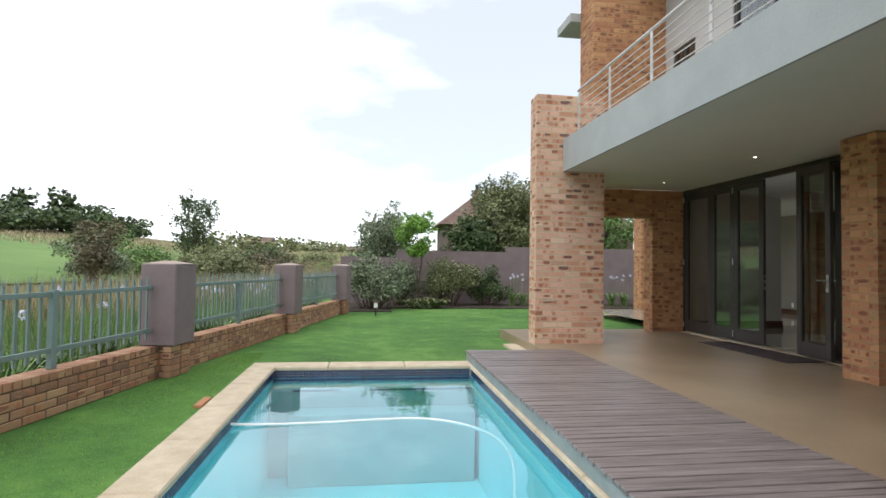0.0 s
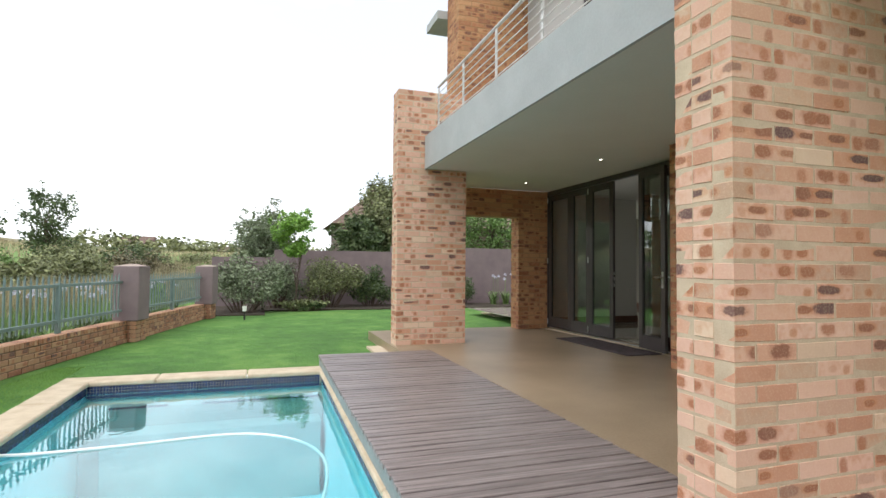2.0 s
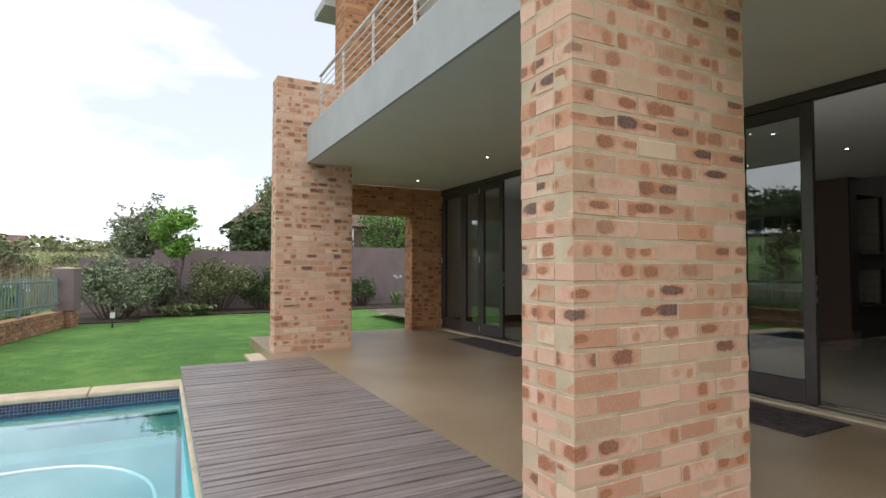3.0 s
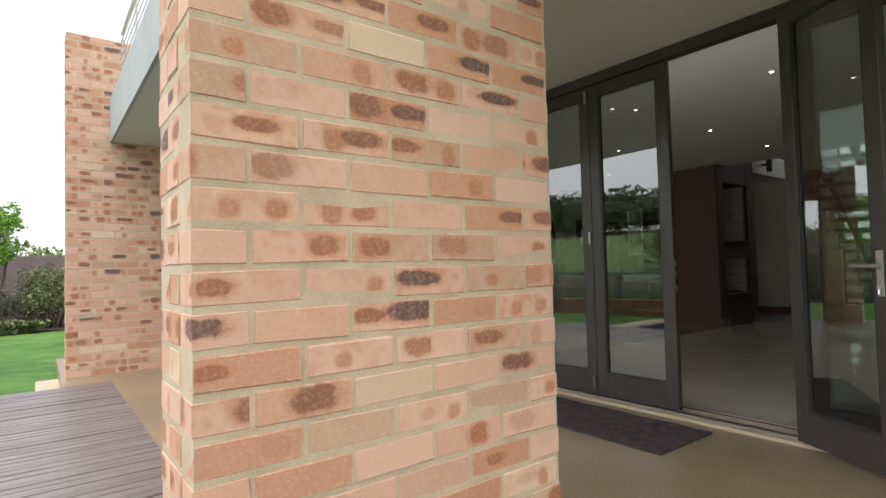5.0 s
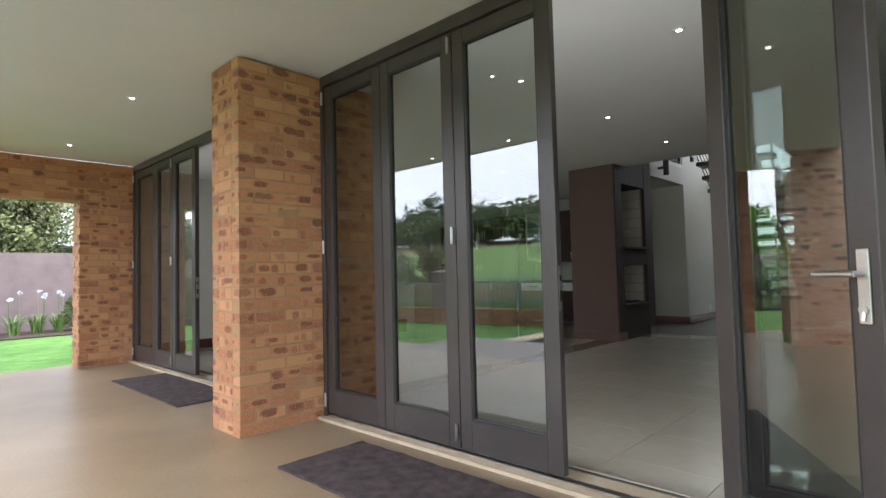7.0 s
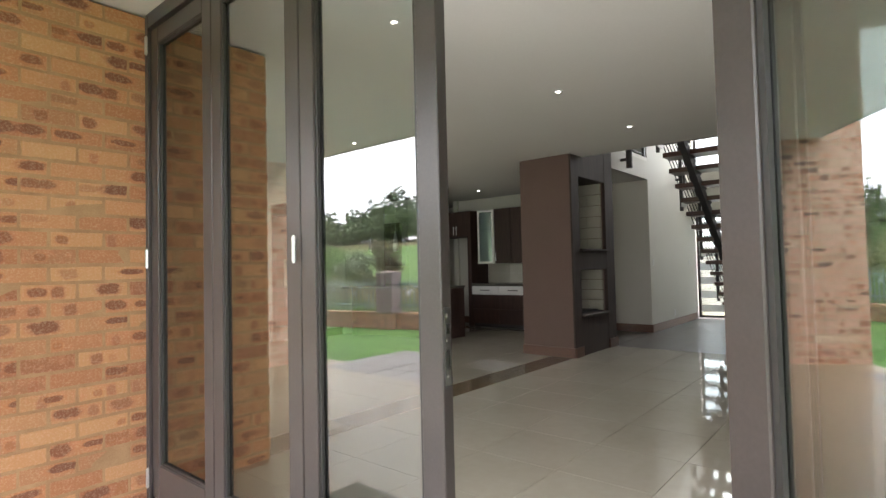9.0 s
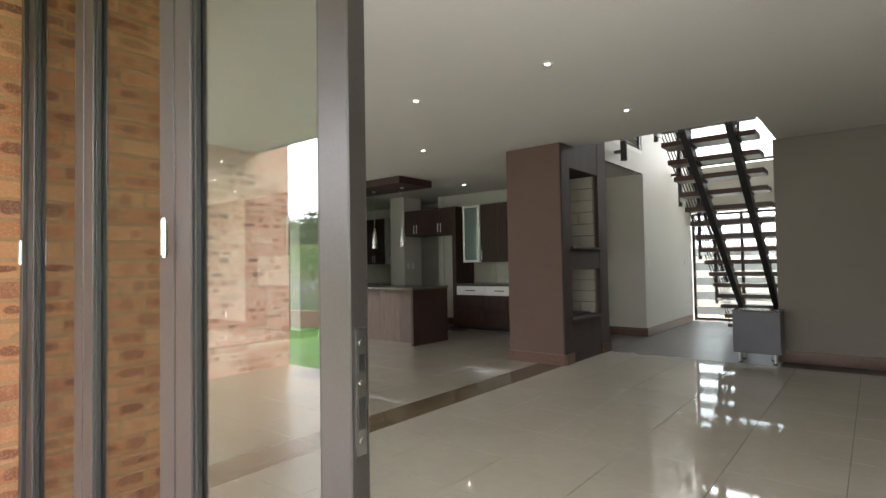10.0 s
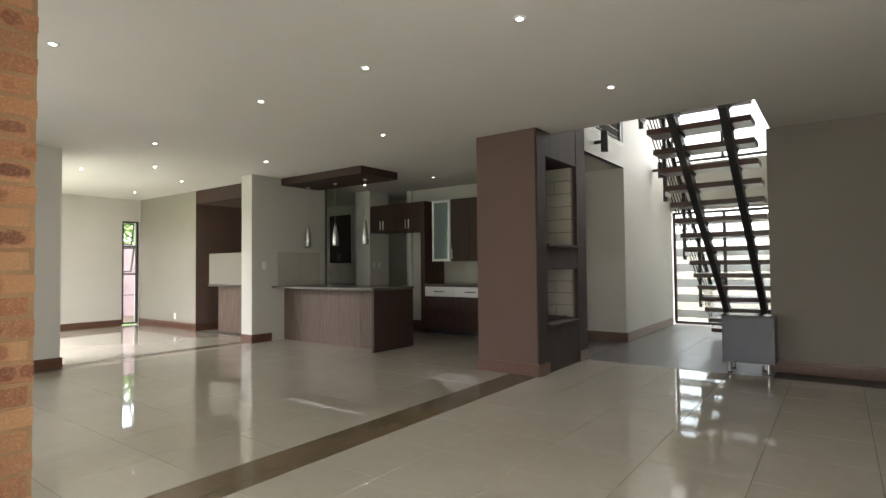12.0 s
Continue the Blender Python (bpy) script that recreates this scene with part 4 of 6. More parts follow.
QUEUE = []
for a, b in zip(PIERS, PIERS[1:]):
    fence_bay(a, b, a > 0 or b > 6, 0.60 if a == 2.75 else 0.5)
for y in PIERS:
    m = along(y)
    p = thing("fence_pier", (fence_x(y), y, GZ), "plum plastered square pier on a brick plinth", "garden pier", group="fence piers")
    bm = bmesh.new()
    box(bm, -0.24, 0.16, -0.21, 0.21, TOP - 0.005, 1.085, 0.012)
    bm.transform(m)
    part("shaft", bm, PLUM, p, "rough plum plaster shaft")
    bm = bmesh.new()
    cap = bmesh.ops.create_cone(bm, cap_ends=True, segments=4, radius1=0.285, radius2=0.05, depth=0.035, matrix=Matrix.Translation((-0.04, 0, 1.1035)) @ Matrix.Rotation(math.pi / 4, 4, "Z"))
    bm.transform(m)
    part("cap", bm, COPPER, p, "weathered plaster cap")
    bm = bmesh.new()
    box(bm, -0.20, 0.115, -0.17, 0.17, GZ, TOP - 0.006)
    bm.transform(m)
    part("plinth_core", bm, MORTAR_DARK, p)
    k = 0
    for r in range(5):
        z = GZ + (r + 0.5) * 0.0685
        for c, l, yaw in (((0.075, -0.105), 0.095, 1), ((0.075, 0.105), 0.095, 1), ((-0.075, -0.135), 0.095, 0), ((-0.075, 0.135), 0.095, 0)):
            lm = m @ Matrix.Translation((c[0], c[1] * (1 if yaw else 1), z)) @ (Matrix.Rotation(math.pi / 2, 4, "Z") if yaw else Matrix())
            bm = bmesh.new()
            brick_bm(bm, l, 0.047, 0.0295, lm, k)
            part("brick", bm, BRICK_GARDEN, p)
            k += 1

# plastered garden wall at the far end
structure("garden_wall", boxes((-0.6, 1.2, 17.9, 18.1, GZ, 1.38), (1.2, 4.95, 17.9, 18.1, GZ, 1.62), (4.95, 22, 17.9, 18.1, GZ, 1.80)), PLUM, "plum plastered garden wall with stepped top")
structure("paving_pad", boxes((6.6, 7.98, 13.0, 14.05, GZ - 0.1, GZ + 0.03)), COPING, "small sandstone paving pad on the lawn")
structure("stone_edge", boxes((2.45, 2.695, 7.75, 8.6, GZ - 0.1, GZ + 0.035)), COPING, "flat stone beside the column")

# ---- garden lamp, brick in the lawn, pool hose ----
lamp = thing("garden_lamp", (0.5, 13.65, GZ), "small white-headed bollard lamp on the lawn", "garden lamp")
part("stem", tube(bmesh.new(), (0.5, 13.65, GZ), (0.5, 13.65, GZ + 0.2), 0.02), BLACK_STEEL, lamp, "dark stem")
part("head", boxes((0.455, 0.545, 13.605, 13.695, GZ + 0.2, GZ + 0.33), bevel=0.008), WHITE, lamp, "white lamp head")
part("cap", boxes((0.445, 0.555, 13.595, 13.705, GZ + 0.331, GZ + 0.35), bevel=0.004), BROWN_WALL, lamp, "brown cap")
b = thing("loose_brick", (-1.02, 5.25, GZ), "red brick sunk in the grass beside the coping", "brick")
part("body", boxes((-1.17, -1.0 + 0.0 - 0.1, 5.12, 5.42, GZ, CT + 0.004), bevel=0.004), BRICK_RED, b)


def hose(name, pts, r, label):
    cu = bpy.data.curves.new(name, "CURVE")
    cu.dimensions, cu.bevel_depth, cu.bevel_resolution = "3D", r * K, 3
    s = cu.splines.new("NURBS")
    s.points.add(len(pts) - 1)
    for p, q in zip(s.points, pts):
        p.co = (*(c * K for c in q), 1)
    s.use_endpoint_u, s.order_u = True, 4
    cu.materials.append(WHITE)
    return tagged(new(name, cu), label, "pool hose")


hose("pool_hose", [(-0.86, 4.86, -0.20), (-0.80, 4.90, -0.235), (-0.4, 4.93, -0.248), (0.17, 4.98, -0.250), (0.6, 5.05, -0.250), (0.95, 5.0, -0.253), (1.23, 4.76, -0.262), (1.37, 4.5, -0.275), (1.40, 4.2, -0.31), (1.32, 3.8, -0.36), (1.15, 3.3, -0.5), (0.9, 2.8, -0.75)], 0.012, "white ribbed pool cleaner hose floating on the water")

# ---- floor tiles ----
def tiles(name, x0, x1, y0, y1, px, py, ox, oy, material, parent, z=0.030, limit=330, gap=0.0035):
    placed = []
    xs = [x0] + [v for v in [ox + px * i for i in range(-60, 60)] if x0 + 0.02 < v < x1 - 0.02] + [x1]
    ys = [y0] + [v for v in [oy + py * i for i in range(-60, 60)] if y0 + 0.02 < v < y1 - 0.02] + [y1]
    for a, b in zip(xs, xs[1:]):
        for c, d in zip(ys, ys[1:]):
            placed.append((a, b, c, d))
    placed.sort(key=lambda r: (r[0] - 7) ** 2 + (r[2] - 4) ** 2)
    rest = bmesh.new()
    for k, (a, b, c, d) in enumerate(placed):
        if k < limit:
            part(name, boxes((a + gap / 2, b - gap / 2, c + gap / 2, d - gap / 2, z - 0.012, z)), material, parent)
        else:
            box(rest, a + gap / 2, b - gap / 2, c + gap / 2, d - gap / 2, z - 0.012, z)
    if len(placed) > limit:
        finish("tiles", rest, material, parent, kind="stuff")
    else:
        rest.free()


# ---- fireplace ----
fp = thing("fireplace", (11.4, 5.2, 0.03), "two-sided fireplace block, mocha plaster with dark wood-look cladding", "fireplace")
X0, X1, Y0, Y1 = 10.79, 12.07, 4.88, 5.60
XA, XB = 11.0, 11.80
part("side_wall", boxes((X0, X0 + 0.10, Y0 + 0.02, Y1, 0.03, 2.537), (XB + 0.02, X1, Y0 + 0.04, Y1, 0.03, 2.537), (X0 + 0.10, XB + 0.02, Y1 - 0.06, Y1, 0.03, 0.5)), BROWN_WALL, fp, "mocha plaster")
part("side_wall", boxes((X0 + 0.10, XA - 0.02, Y0 + 0.04, Y1, 0.03, 2.537)), BROWN_WALL, fp, "mocha plaster")
part("cladding", boxes((X0 + 0.002, XA, Y0, Y0 + 0.04, 0.03, 2.537), bevel=0.003), CLAD, fp, "dark wood-look cladding strip")
part("cladding", boxes((XB, X1 - 0.002, Y0, Y0 + 0.04, 0.03, 2.9), bevel=0.003), CLAD, fp, "dark wood-look cladding strip")
part("cladding", boxes((XA, XB, Y0 + 0.004, Y0 + 0.04, 2.28, 2.9)), CLAD, fp, "striped dark cladding over the opening")
part("cladding", boxes((XA, XB, Y0 + 0.004, Y0 + 0.04, 0.03, 0.50)), CLAD, fp, "dark cladding under the hearth")
for row in ((XA, XB, Y0 + 0.05, Y1 - 0.07, 0.03, 0.50), (XA, XB, Y0 + 0.05, Y1 - 0.02, 1.10, 1.33), (XA, XB, Y0 + 0.05, Y1, 2.28, 2.537)):
    part("core", boxes(row), CLAD, fp)
part("mantel", boxes((XA - 0.005, XB + 0.005, Y0 - 0.03, Y1, 1.335, 1.365), bevel=0.004), CLAD, fp, "thin dark shelf")
part("hearth", boxes((XA - 0.005, XB + 0.005, Y0 - 0.03, Y1 - 0.02, 0.505, 0.535), bevel=0.004), CLAD, fp, "thin dark hearth shelf")
part("frieze", boxes((XA, XB, Y0 + 0.004, Y0 + 0.045, 1.10, 1.333)), CLAD, fp)
for z0, z1 in ((0.54, 1.095), (1.37, 2.275)):
    n = 6 if z1 > 2 else 4
    h = (z1 - z0) / n
    for r in range(n):
        w = 0.36
        s = XA - (w / 2 if r % 2 else 0)
        while s < XB:
            a, b = max(s, XA), min(s + w, XB)
            if b - a > 0.03:
                part("liner_brick", boxes((a + 0.003, b - 0.003, Y1 - 0.07 if z1 < 2 else Y1 - 0.06, Y1 - 0.02, z0 + r * h + 0.003, z0 + (r + 1) * h - 0.003), bevel=0.003), SPLASH, fp, "cream firebrick")
            s += w
for z0, z1, n in ((0.54, 1.095, 4), (1.37, 2.275, 6)):
    h = (z1 - z0) / n
    for r in range(n):
        m = 0.20 + 0.14 * (r % 2)
        for a, b in ((Y0 + 0.06, Y0 + 0.06 + m), (Y0 + 0.06 + m, Y1 - 0.075)):
            part("liner_brick", boxes((XB - 0.03, XB + 0.018, a + 0.003, b - 0.003, z0 + r * h + 0.003, z0 + (r + 1) * h - 0.003), bevel=0.003), SPLASH, fp, "cream firebrick")
part("basket", boxes((XA + 0.1, XB - 0.1, Y0 + 0.1, Y0 + 0.4, 0.54, 0.56)), BLACK_STEEL, fp, "black burner tray")
bm = bmesh.new()
box(bm, 10.775, 10.788, Y0 + 0.0, Y1 + 0.014, 0.031, 0.15)
box(bm, 10.788, 11.0, Y0 - 0.016, Y0 - 0.002, 0.031, 0.15)
part("baseboard", bm, SKIRT, fp, "reddish wooden skirting")
part("baseboard", boxes((XB, X1 + 0.014, Y0 - 0.016, Y0 - 0.002, 0.031, 0.15), (X1 + 0.001, X1 + 0.014, Y0 - 0.002, Y1, 0.031, 0.15)), SKIRT, fp)

# ---- island ----
isl = thing("kitchen_island", (11.35, 8.4, 0.03), "kitchen island with grey-brown wood front, dark end panel and stone top", "kitchen island")
part("countertop", boxes((10.93, 11.76, 7.30, 9.445, 0.83, 0.865), bevel=0.003), STONE_TOP, isl, "dark polished stone top")
part("end_panel", boxes((10.95, 11.74, 7.305, 7.345, 0.03, 0.828), bevel=0.002), WENGE, isl, "dark veneer end panel")
n = 5
for i in range(n):
    a, b = 7.346 + (9.44 - 7.346) * i / n, 7.346 + (9.44 - 7.346) * (i + 1) / n
    part("front_panel", boxes((11.16, 11.19, a + 0.001, b - 0.001, 0.03, 0.828)), ASH, isl, "grey-brown veneer panel")
part("carcass", boxes((11.192, 11.74, 7.346, 9.44, 0.03, 0.828)), WENGE, isl)
st = thing("splash_panel", (11.45, 9.44, 0.87), "pale glossy tile splashback on the wall over the island", "splashback")
for i in range(2):
    part("tile", boxes((11.03 + 0.42 * i, 11.448 + 0.42 * i, 9.436, 9.449, 0.868, 1.385)), SPLASH, st)

drop = thing("ceiling_bulkhead", (11.5, 8.6, 2.54), "dark brown floating ceiling panel over the island", "ceiling panel")
part("panel", boxes((11.11, 11.87, 7.69, 9.447, 2.43, 2.538), bevel=0.003), WENGE, drop)
for y in (9.28, 8.64, 8.0):
    p = thing("pendant_light", (11.5, y, 2.43), "slim brushed steel cone pendant over the island", "pendant lamp", group="island pendants")
    part("rose", lathe(bmesh.new(), (11.5, y, 2.405), [(0.012, 0), (0.03, 0.008), (0.034, 0.024)], 14), STEEL, p, "steel ceiling rose", smooth=True)
    part("wire", tube(bmesh.new(), (11.5, y, 1.82), (11.5, y, 2.405), 0.0022, seg=6), STEEL, p)
    part("shade", lathe(bmesh.new(), (11.5, y, 1.47), [(0.046, 0.0), (0.048, 0.02), (0.047, 0.10), (0.038, 0.19), (0.024, 0.28), (0.010, 0.35)], 18), STEEL, p, "tapered steel shade", smooth=True)
    for k in range(3):
        part("band", lathe(bmesh.new(), (11.5, y, 1.50 + 0.02 * k), [(0.0495, 0), (0.0495, 0.006)], 18), BLACK_STEEL, p)

# ---- kitchen cabinets ----


def cabinet(name, x0, x1, y0, y1, z0, z1, doors, label, group="", front=None, material=None, handle_low=True):
    """A cabinet whose doors face -x."""
    mat = material or WENGE
    c = thing(name, ((x0 + x1) / 2, (y0 + y1) / 2, z0), label, "cabinet", group)
    part("body", boxes((x0 + 0.022, x1, y0 + 0.001, y1 - 0.001, z0, z1)), mat, c)
    w = (y1 - y0) / doors
    for i in range(doors):
        a = y0 + w * i
        d = part("door", boxes((x0, x0 + 0.02, a + 0.002, a + w - 0.002, z0 + 0.002, z1 - 0.002), bevel=0.002), front or mat, c)
        hy = a + (w - 0.035 if i % 2 == 0 else 0.035)
        za, zb = (z0 + 0.04, z0 + 0.20) if handle_low else (z1 - 0.20, z1 - 0.04)
        bm = bmesh.new()
        tube(bm, (x0 - 0.022, hy, za), (x0 - 0.022, hy, zb), 0.006, seg=8)
        tube(bm, (x0 - 0.022, hy, za + 0.02), (x0, hy, za + 0.02), 0.004, seg=6)
        tube(bm, (x0 - 0.022, hy, zb - 0.02), (x0, hy, zb - 0.02), 0.004, seg=6)
        part("handle", bm, STEEL, d, "steel bar handle")
    return c


cabinet("wall_cabinet", 13.0, 13.5, 8.17, 8.76, 1.76, 2.25, 2, "dark veneer cabinet over the fridge space", "kitchen cabinets")
cabinet("wall_cabinet", 13.0, 13.5, 8.76, 9.365, 1.76, 2.25, 2, "dark veneer cabinet over the fridge space", "kitchen cabinets")
cabinet("wall_cabinet", 13.05, 13.5, 6.50, 7.58, 1.22, 2.24, 3, "dark veneer wall cabinet", "kitchen cabinets")
cabinet("wall_cabinet", 13.05, 13.5, 5.62, 6.49, 1.22, 2.24, 2, "dark veneer wall cabinet", "kitchen cabinets")
tall = thing("cabinet_side", (13.2, 8.1, 0.03), "dark veneer end panel beside the fridge space", "cabinet panel")
part("panel", boxes((12.98, 13.54, 8.08, 8.165, 0.03, 2.25), bevel=0.002), WENGE, tall)
g = thing("glass_cabinet", (13.25, 7.8, 1.22), "white-framed glass display cabinet with shelves", "cabinet", "kitchen cabinets")
part("body", boxes((13.07, 13.5, 7.59, 7.60, 1.22, 2.24), (13.07, 13.5, 7.95, 7.96, 1.22, 2.24), (13.48, 13.5, 7.60, 7.95, 1.22, 2.24), (13.07, 13.48, 7.60, 7.95, 1.22, 1.235), (13.07, 13.48, 7.60, 7.95, 2.225, 2.24)), WHITE, g)
d = part("door_frame", boxes((13.04, 13.065, 7.59, 7.63, 1.22, 2.24), (13.04, 13.065, 7.92, 7.96, 1.22, 2.24), (13.04, 13.065, 7.63, 7.92, 1.22, 1.26), (13.04, 13.065, 7.63, 7.92, 2.20, 2.24)), WHITE, g, "white lacquered frame")
part("pane", boxes((13.05, 13.055, 7.63, 7.92, 1.26, 2.20)), CABINET_GLASS, g, "pale green glass")
for z in (1.55, 1.88):
    part("shelf", boxes((13.08, 13.47, 7.60, 7.95, z, z + 0.01)), CABINET_GLASS, g, "glass shelf")
bm = bmesh.new()
tube(bm, (13.02, 7.61, 1.27), (13.02, 7.61, 1.43), 0.006, seg=8)
part("handle", bm, STEEL, g, "steel bar handle")
base = thing("base_cabinet", (13.2, 7.0, 0.03), "dark kitchen base cabinet with a white top drawer row", "cabinet", "kitchen cabinets")
part("body", boxes((13.0, 13.54, 5.62, 8.075, 0.10, 0.81)), WENGE, base)
part("plinth", boxes((13.05, 13.54, 5.62, 8.075, 0.03, 0.10)), BLACK_STEEL, base)
for i in range(4):
    a, b = 5.62 + 0.614 * i, 5.62 + 0.614 * (i + 1)
    dr = part("drawer", boxes((12.975, 12.998, a + 0.003, b - 0.003, 0.64, 0.80), bevel=0.002), WHITE, base, "white drawer front")
    part("handle", boxes((12.955, 12.974, (a + b) / 2 - 0.10, (a + b) / 2 + 0.10, 0.715, 0.73)), BLACK_STEEL, dr, "dark bar handle")
    for z0, z1 in ((0.38, 0.63), (0.11, 0.37)):
        part("drawer", boxes((12.98, 12.998, a + 0.003, b - 0.003, z0, z1), bevel=0.002), WENGE, base, "dark veneer drawer front")
wt = thing("worktop", (13.2, 7.0, 0.82), "dark stone kitchen worktop", "worktop")
part("slab", boxes((12.96, 13.545, 5.62, 8.075, 0.815, 0.85), bevel=0.003), STONE_TOP, wt)
for i in range(5):
    a = 5.62 + 0.49 * i
    structure("splash_tile", boxes((13.538, 13.549, a + 0.002, a + 0.488, 0.852, 1.033), (13.538, 13.549, a + 0.002, a + 0.488, 1.037, 1.215)), SPLASH)
# scullery beyond
cabinet("tall_cabinet", 14.0, 14.34, 10.95, 11.6, 1.23, 2.28, 2, "dark scullery wall cabinet", "scullery cabinets")
for a in (10.78, 11.62):
    cabinet("wall_cabinet", 14.0, 14.34, a, a + 0.15, 1.23, 2.28, 1, "narrow white scullery cabinet", "scullery cabinets", WHITE, WHITE)
sc = thing("scullery_counter", (14.1, 11.2, 0.03), "scullery counter with dark top", "kitchen counter")
part("body", boxes((13.75, 14.34, 10.4, 12.4, 0.03, 0.75)), WENGE, sc)
part("top", boxes((13.72, 14.345, 10.4, 12.4, 0.755, 0.79)), STONE_TOP, sc, "dark stone top")
tap = thing("kitchen_tap", (13.9, 11.5, 0.79), "tall curved chrome kitchen tap", "tap")
bm = bmesh.new()
pts = [(13.9, 11.45, 0.79), (13.9, 11.45, 1.02), (13.9, 11.49, 1.07), (13.9, 11.58, 1.08), (13.9, 11.64, 1.04), (13.9, 11.65, 0.98)]
for a, b in zip(pts, pts[1:]):
    tube(bm, a, b, 0.011)
tube(bm, (13.9, 11.45, 0.84), (13.9, 11.53, 0.88), 0.008)
part("spout", bm, STEEL, tap)
structure("splash_tile", boxes((14.338, 14.349, 10.4, 12.4, 0.792, 1.20)), SPLASH)

# bar nook
nook = thing("bar_counter", (11.6, 10.5, 0.03), "bar counter with wood front and stone top in the nook", "bar counter")
part("front", boxes((11.16, 11.20, 9.715, 11.3, 0.03, 0.828)), ASH, nook, "grey-brown veneer front")
part("top", boxes((10.98, 11.6, 9.715, 11.33, 0.83, 0.865), bevel=0.003), STONE_TOP, nook, "dark stone top")
part("panel", boxes((11.0, 11.02, 9.715, 11.33, 0.868, 1.40)), TAUPE, nook, "taupe splash panel")
hood = thing("nook_bulkhead", (11.1, 10.7, 2.3), "dark timber bulkhead over the bar nook", "bulkhead")
part("board", boxes((10.975, 11.03, 9.715, 11.70, 2.30, 2.538)), WENGE, hood)
part("lid", boxes((11.03, 12.19, 9.715, 11.70, 2.30, 2.33)), BROWN_WALL, hood)

# ---- switches and sockets ----


def plate(x, y, z, w=0.07, h=0.115, face="x", label="white plastic light switch on the wall", name="light_switch"):
    s = thing(name, (x, y, z), label, "switch", group="switches and sockets")
    if face == "x":
        part("plate", boxes((x - 0.008, x, y - w / 2, y + w / 2, z - h / 2, z + h / 2), bevel=0.002), WHITE, s)
        part("rocker", boxes((x - 0.012, x - 0.0085, y - w / 5, y + w / 5, z - h / 4, z + h / 4), bevel=0.001), WHITE, s)
    else:
        part("plate", boxes((x - w / 2, x + w / 2, y - 0.008, y, z - h / 2, z + h / 2), bevel=0.002), WHITE, s)
        part("rocker", boxes((x - w / 5, x + w / 5, y - 0.012, y - 0.0085, z - h / 4, z + h / 4), bevel=0.001), WHITE, s)


plate(10.80, 9.45, 1.18, face="y")
plate(13.80, 4.93, 1.17, face="y")
plate(15.88, 4.93, 1.17, face="y")
plate(14.87, 4.93, 0.26, face="y", label="white plastic double wall socket above skirting", name="wall_socket")
plate(10.97, 12.45, 0.26, label="white plastic double wall socket above skirting", name="wall_socket")
plate(13.10, 9.37, 1.18, face="y")
plate(13.24, 9.37, 1.18, face="y")
plate(13.55, 8.45, 0.99, w=0.12)

# ---- downlights ----
SPOTS = [(7.105, y, 2.54) for y in (0.3, 1.45, 2.66, 3.87, 6.302)] + [(8.575, y, 2.54) for y in (0.3, 1.45, 3.868, 5.078, 6.304)] + [(10.05, y, 2.54) for y in (0.3, 1.45, 3.86, 6.286)]
SPOTS += [(8.753, 8.523, 2.54), (10.141, 8.459, 2.54), (9.401, 9.908, 2.54), (10.261, 10.848, 2.54), (10.331, 12.66, 2.54), (8.838, 10.847, 2.54), (12.547, 7.552, 2.54), (12.4, 8.9, 2.54)]
SPOTS += [(5.045, y, 2.53) for y in (1.8, 3.95, 6.26, 8.34)]
first = None
for x, y, z in SPOTS:
    if first is None:
        first = thing("downlight", (x, y, z), "small round recessed ceiling downlight, lit", "ceiling light", group="ceiling downlights")
        bm = bmesh.new()
        lathe(bm, (x, y, z - 0.006), [(0.020, 0.0), (0.036, 0.001), (0.038, 0.0055)], 20)
        part("ring", bm, WHITE, first, "thin white ring", smooth=True)
        bm = bmesh.new()
        bmesh.ops.create_circle(bm, cap_ends=True, segments=16, radius=0.017, matrix=Matrix.Translation((x, y, z - 0.0075)))
        part("bulb", bm, BULB, first, "glowing bulb")
    else:
        copy_thing(first, Matrix.Translation(Vector((x, y, z)) * K))

# ---- stairs ----
stair = thing("staircase", (13.2, 3.6, 0.03), "open-riser staircase with dark hardwood treads on two steel beams", "staircase")
rise, top_x, top_z, n = 0.1640, 11.18, 2.79, 16
slope = 0.74
YA, YB = 3.06, 3.98
for i in range(n):
    z = top_z - rise * (i + 1) + 0.03
    x = top_x + (top_z - z) / slope
    part("tread", boxes((x - 0.15, x + 0.15, YA, YB, z - 0.055, z), bevel=0.004), TREAD, stair, "thick dark hardwood tread")
for y in (3.26, 3.70):
    bm = bmesh.new()
    L0, L1 = (top_x + 0.02, top_z - 0.16), (top_x + (top_z - 0.03) / slope - 0.10, 0.035)
    ends = []
    for (x, z) in (L0, L1):
        ends.append([bm.verts.new((x, y + s, z + t)) for s, t in ((-0.035, -0.10), (0.035, -0.10), (0.035, 0.05), (-0.035, 0.05))])
    bm.faces.new(ends[0]), bm.faces.new(ends[1][::-1])
    for i in range(4):
        bm.faces.new((ends[0][i], ends[0][(i + 1) % 4], ends[1][(i + 1) % 4], ends[1][i]))
    bmesh.ops.recalc_face_normals(bm, faces=bm.faces[:])
    part("stringer", bm, BLACK_STEEL, stair, "dark steel beam")
for i in range(n):
    z = top_z - rise * (i + 1) + 0.03
    x = top_x + (top_z - z) / slope
    for y in (3.225, 3.665):
        part("bracket", boxes((x - 0.10, x + 0.10, y, y + 0.07, z - 0.085, z - 0.056)), BLACK_STEEL, stair, "steel tread bracket")
sr = thing("stair_rail", (13.2, 4.0, 0.03), "dark steel stair balustrade with thin rails parallel to the flight", "railing")
